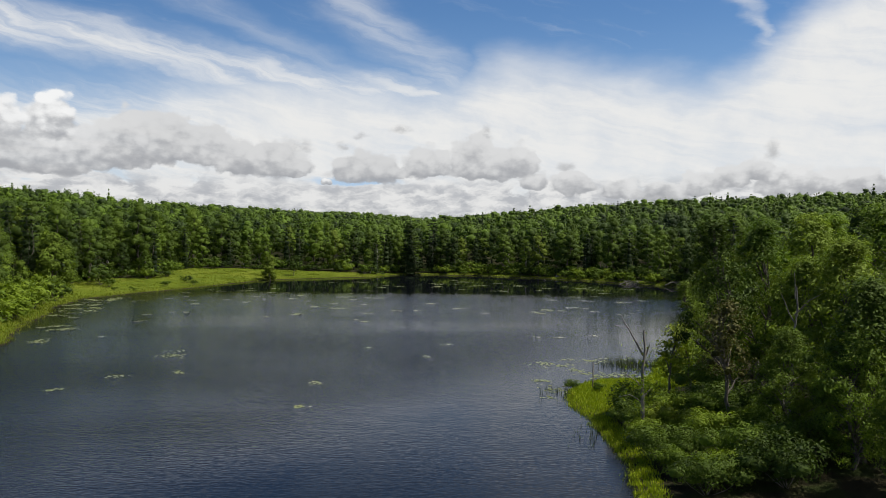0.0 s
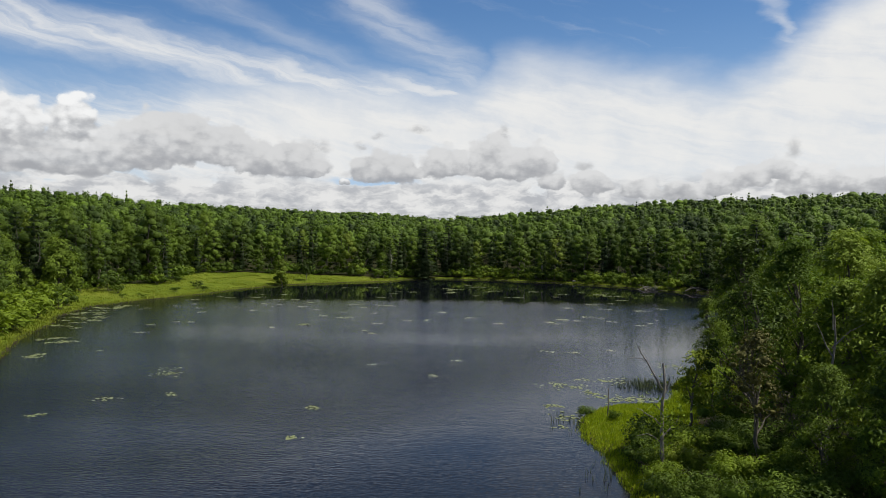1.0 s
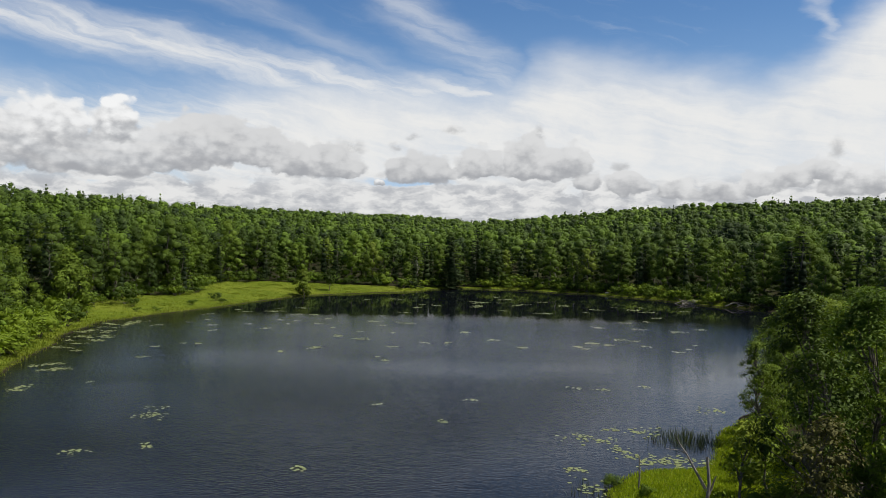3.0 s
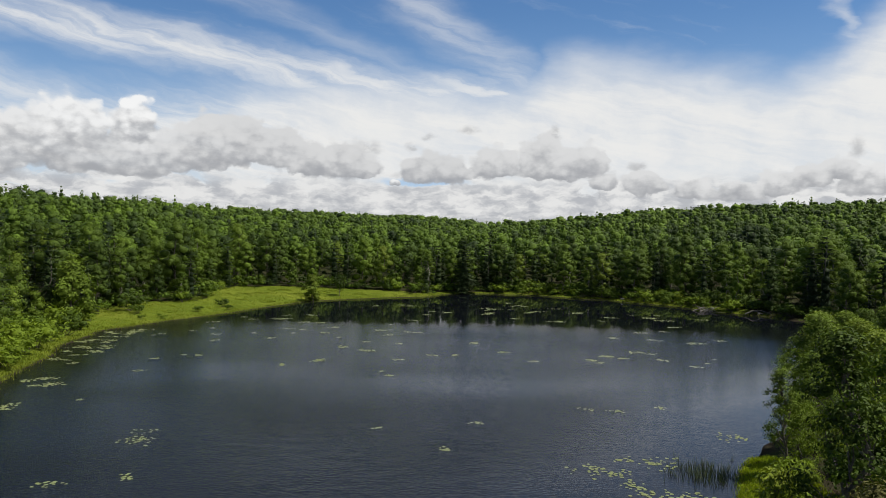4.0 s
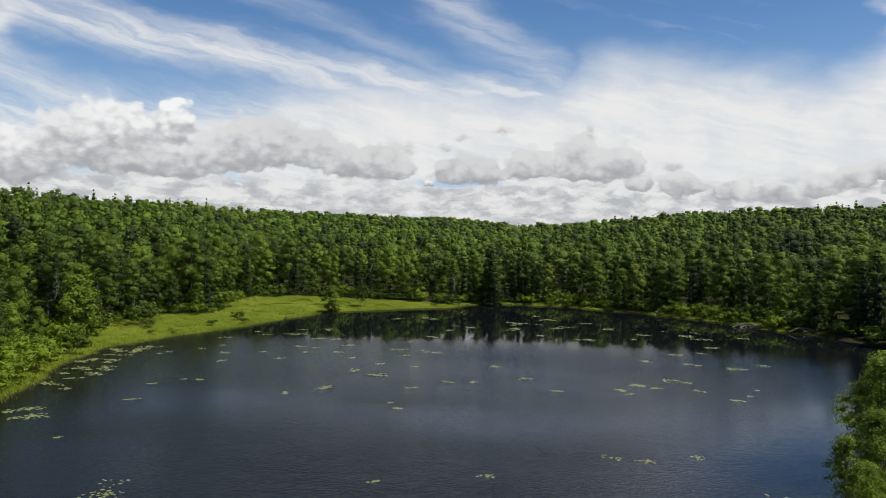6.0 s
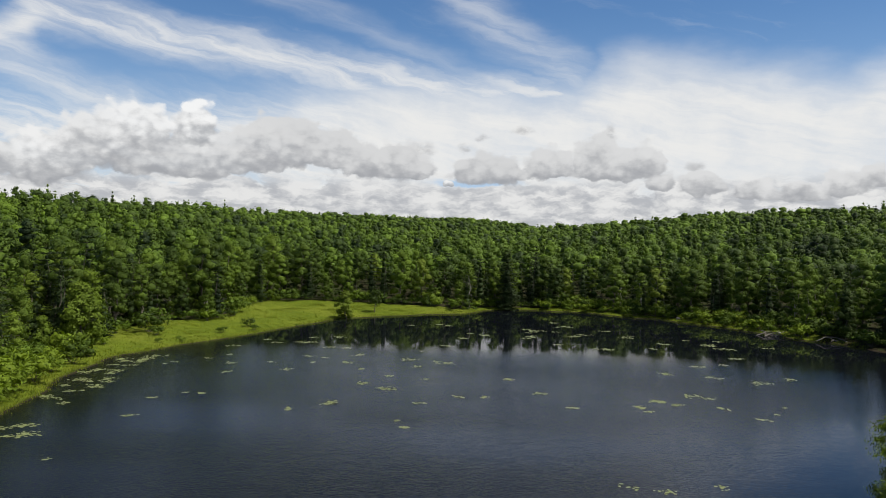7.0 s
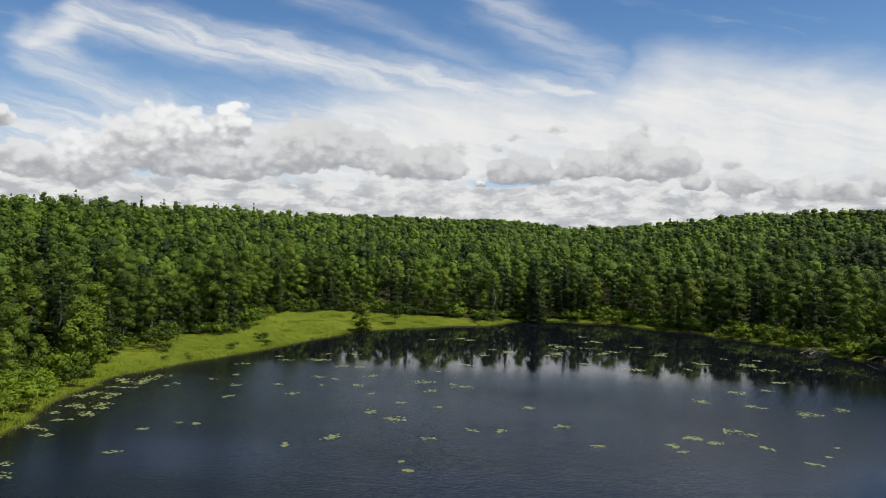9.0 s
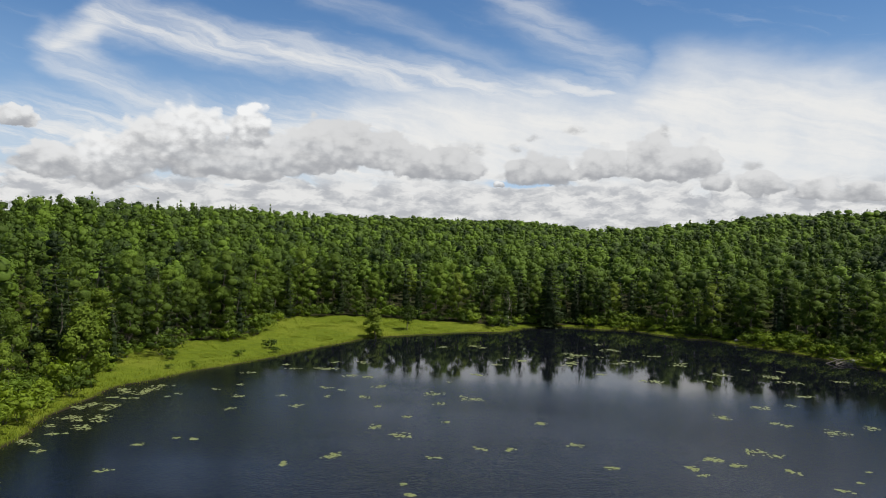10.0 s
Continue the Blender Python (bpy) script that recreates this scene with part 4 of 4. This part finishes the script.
boulder(21.3, 265.2, 0.6, 0.45)
boulder(57.8, 217.1, 0.4, 0.25)
boulder(38, 242.3, 0.6, 0.3)


# ---- water lilies ----
def pad_shape(rng):
    """One floating leaf: a notched, slightly cupped disc."""
    an = np.linspace(0.2, 6.08, 11)
    r = 1.0 + 0.07 * rng.normal(size=11)
    v = np.concatenate([[(0.1, 0, 0.012)], np.column_stack([r * np.cos(an), r * np.sin(an), 0.018 + 0.05 * rng.uniform(0, 1, 11) ** 2])])
    return make_mesh("lily_pad", v, [(0, k, k + 1) for k in range(1, 11)], PAD, smooth=True)


PAD_SHAPES = [pad_shape(np.random.default_rng(k)) for k in range(4)]


def lily_patch(x, y, half, rng, label="patch of floating green water lily leaves", loose=0.38, pad=1.0):
    top = tagged(new("lily_pad_patch"), label, "lily pads", "lily pads on the pond")
    top.matrix_basis = pose(x, y, 0)
    clumps = rng.normal(size=(max(2, int(half * 3)), 2)) * half * np.array((0.52, 0.45))
    for k in range(int(np.clip(8 + half * half * 15, 8, 130))):
        c = clumps[rng.integers(len(clumps))] + rng.normal(size=2) * loose * min(half, 1.4)
        r = rng.uniform(0.13, 0.27) * pad
        ob = new("lily_pad", PAD_SHAPES[rng.integers(4)])
        ob.parent = top
        ob.matrix_basis = pose(c[0], c[1], 0.002 * (k % 9), rng.normal() * 2, rng.normal() * 2, rng.uniform(0, 360)) @ Matrix.Diagonal((r, r * rng.uniform(0.8, 1), r, 1))


LILIES_OPEN = [(-45.5, 111.1, 0.7), (-11.6, 112.2, 0.7), (-13.5, 115.4, 0.4), (-28.3, 118.1, 0.7), (-48, 120.3, 0.9), (-24.4, 122.6, 1.3), (-45.6, 124.5, 0.4), (-43.1, 124.7, 0.7), (-12.7, 125, 0.6), (30.7, 125.6, 0.6), (17.6, 127, 0.7), (7.7, 127.1, 0.7), (33, 128.8, 0.4), (-60.3, 129, 0.9), (16.3, 129.1, 1), (-8.1, 130.2, 0.7), (27.7, 130.9, 0.9), (-4.5, 131.2, 0.7), (21.2, 131.6, 1.2), (19.3, 133.3, 1.2), (35.4, 133.3, 0.3), (-19.6, 133.8, 1.4), (3.2, 135.5, 0.9), (-23.8, 136.7, 1), (25, 138, 1.5), (-47.3, 140.3, 0.8), (-14.7, 141.7, 0.7), (-21.1, 143.5, 0.8)]
LILIES_MIDDLE = [(-38.8, 144.5, 1.1), (-2.3, 144.8, 1), (-60.8, 145.1, 0.5), (-60.3, 147.5, 0.5), (-26.8, 148.1, 0.8), (-51.2, 149, 1), (-43.9, 150.8, 0.9), (37.1, 151.7, 1.4), (-37, 152.9, 0.5), (-18.2, 153.1, 1), (-55.8, 153.1, 0.8), (-31.1, 153.4, 1), (30.6, 154.6, 1.1), (42.8, 155.6, 1.1), (24, 156, 1.3), (-54.1, 157.1, 0.9), (-14.6, 157.6, 1.4), (-36.4, 158.2, 0.7), (-39.7, 158.6, 1), (-21.2, 159.6, 1.4), (-31.5, 163.2, 1.2), (29.7, 164.5, 1.2), (35.1, 167, 1), (-58.8, 167.4, 1.2), (-20.5, 169.9, 0.5), (-36.3, 170.5, 1), (-39.6, 170.6, 1.2), (-52.5, 173.8, 1.1), (-47, 175.6, 1.9)]
LILIES_FAR = [(38.8, 175.9, 1.3), (-55.8, 178.2, 0.9), (-16.5, 178.6, 1), (14.1, 182, 1.8), (-47.5, 183.7, 0.9), (-41.9, 184.9, 1.4), (24.2, 185.2, 0.8), (4.9, 186.1, 1), (38.9, 188.7, 1.6), (-15.6, 191.4, 1.1), (48.4, 192.3, 1.4), (28.4, 193, 1.7), (36.9, 193.3, 2.3), (-2.5, 195, 0.9), (-11.7, 197.1, 1.4), (-0.9, 197.7, 2.1), (-15.1, 199.9, 0.9), (39.7, 199.9, 1.1), (33.3, 200.4, 0.7), (8, 200.6, 1.8), (21.2, 202.8, 1.7), (12.1, 203.5, 1.2), (-0.8, 208.8, 3.4), (-31.4, 210.9, 1.3), (16.3, 212, 1.5), (-22.1, 213.1, 1.5), (-24.8, 215.1, 1.8), (6.8, 219.3, 2.1), (3.3, 227.9, 1.4)]
LILIES_NEAR = [(-28.6, 79.2, 1.6), (-1.5, 79.4, 0.5), (-8.4, 85.8, 0.3), (20.6, 98.1, 0.6), (24.6, 86.4, 1.2), (-42.8, 93.2, 0.5), (1, 88.7, 0.5), (12.4, 96.6, 0.6), (15.4, 96.1, 0.7), (11.1, 75.6, 1.4), (16.7, 77.8, 1.4), (-24.3, 68.7, 0.6), (-29, 66.7, 0.8), (-31.5, 60.7, 0.7), (-10.6, 64.6, 0.6), (9.9, 62.2, 1.6), (15.3, 69.3, 1.9), (18.6, 68.9, 1), (-10.7, 55.2, 0.4), (8.7, 66.2, 0.9), (8.6, 59.1, 0.5), (16.6, 69.5, 0.9), (16.6, 67.4, 0.6), (13, 70.5, 0.7), (13.8, 78.5, 0.8), (12.4, 74.2, 0.6), (13.3, 71.9, 0.8)]


def lilies():
    rng = np.random.default_rng(17)
    for x, y, half in LILIES_OPEN + LILIES_MIDDLE + LILIES_FAR:
        lily_patch(x, y, half, rng)
    for x, y, half in LILIES_NEAR:
        lily_patch(x, y, half, rng, "loose patch of yellowish lily leaves near the bank", 0.55, 0.72)
    for k in range(26):        # a belt of leaves along the marshy bank
        t = rng.uniform(0, 7)
        i = int(t * SUB)
        a, b = EDGE[i], EDGE[i + 1]
        out = np.array((b[1] - a[1], -(b[0] - a[0])))
        out = out / np.linalg.norm(out)
        p = a + out * rng.uniform(0.8, 6.5)
        lily_patch(p[0], p[1], rng.uniform(0.7, 1.6), rng, "belt of lily leaves along the marshy bank")


lilies()


# ---- grass and reeds ----
def blades(name, label, p, z, height, mat, rng, per=4, width=0.035, spread=0.12):
    n = len(p)
    base = np.repeat(np.column_stack([p, z]), per, 0) + np.column_stack([rng.normal(size=(n * per, 2)) * spread, np.zeros(n * per)])
    hh = height * rng.uniform(0.5, 1.15, n * per)
    a = rng.uniform(0, 6.283, n * per)
    side = np.stack([np.cos(a), np.sin(a), 0 * a], 1) * width
    tip = base + np.column_stack([rng.normal(size=(n * per, 2)) * 0.22 * hh[:, None], hh])
    v = np.stack([base - side, base + side, tip], 1).reshape(-1, 3)
    f = np.arange(len(v), dtype=np.int32).reshape(-1, 3)
    tint = np.repeat(np.repeat(rng.uniform(0, 1, n), per), 3)
    ob = new(name, make_mesh(name, v, f, mat, tint))
    tagged(ob, label, "grass", kind="stuff")


def meadow():
    rng = np.random.default_rng(29)
    p = np.column_stack([rng.uniform(-105, 75, 150000), rng.uniform(84, 275, 150000)])
    d, where = shore_distance(p)
    clumps = wave2(p[:, 0], p[:, 1], 4.3) + wave2(p[:, 0] + 9, p[:, 1], 1.9) > 0.9
    ok = (d > 0.0) & (d < strip_width(where) + 1.0) & (where < 33) & (clumps | (d < 2.2) | (rng.uniform(size=len(p)) < 0.2))
    p, d = p[ok], d[ok]
    blades("meadow_grass", "bright green marsh grass on the open shore", p, land(p[:, 0], p[:, 1], d), 0.34, GRASS, rng, 3, 0.07, 0.4)
    p = np.column_stack([rng.uniform(8, 26, 42000), rng.uniform(34, 80, 42000)])
    d, where = shore_distance(p)
    ok = (d > -0.25) & (d < 8) & (p[:, 1] > 53) | (d > -0.2) & (d < 1.3)
    p, d = p[ok], d[ok]
    blades("point_grass", "bright yellow-green sedge on the low point", p, land(p[:, 0], p[:, 1], d), 0.24, LUSH, rng, 3, 0.032, 0.14)
    p = np.concatenate([rng.normal(size=(330, 2)) * (1.5, 1.5) + (19.3, 75.0), rng.normal(size=(26, 2)) * (0.7, 1.6) + (9.3, 60.0), rng.normal(size=(16, 2)) * (0.5, 1.6) + (9.4, 47.0)])
    blades("reeds", "sparse dark green reeds standing in the shallows", p, np.full(len(p), -0.1), 0.75, REED, rng, 3, 0.018, 0.06)


meadow()
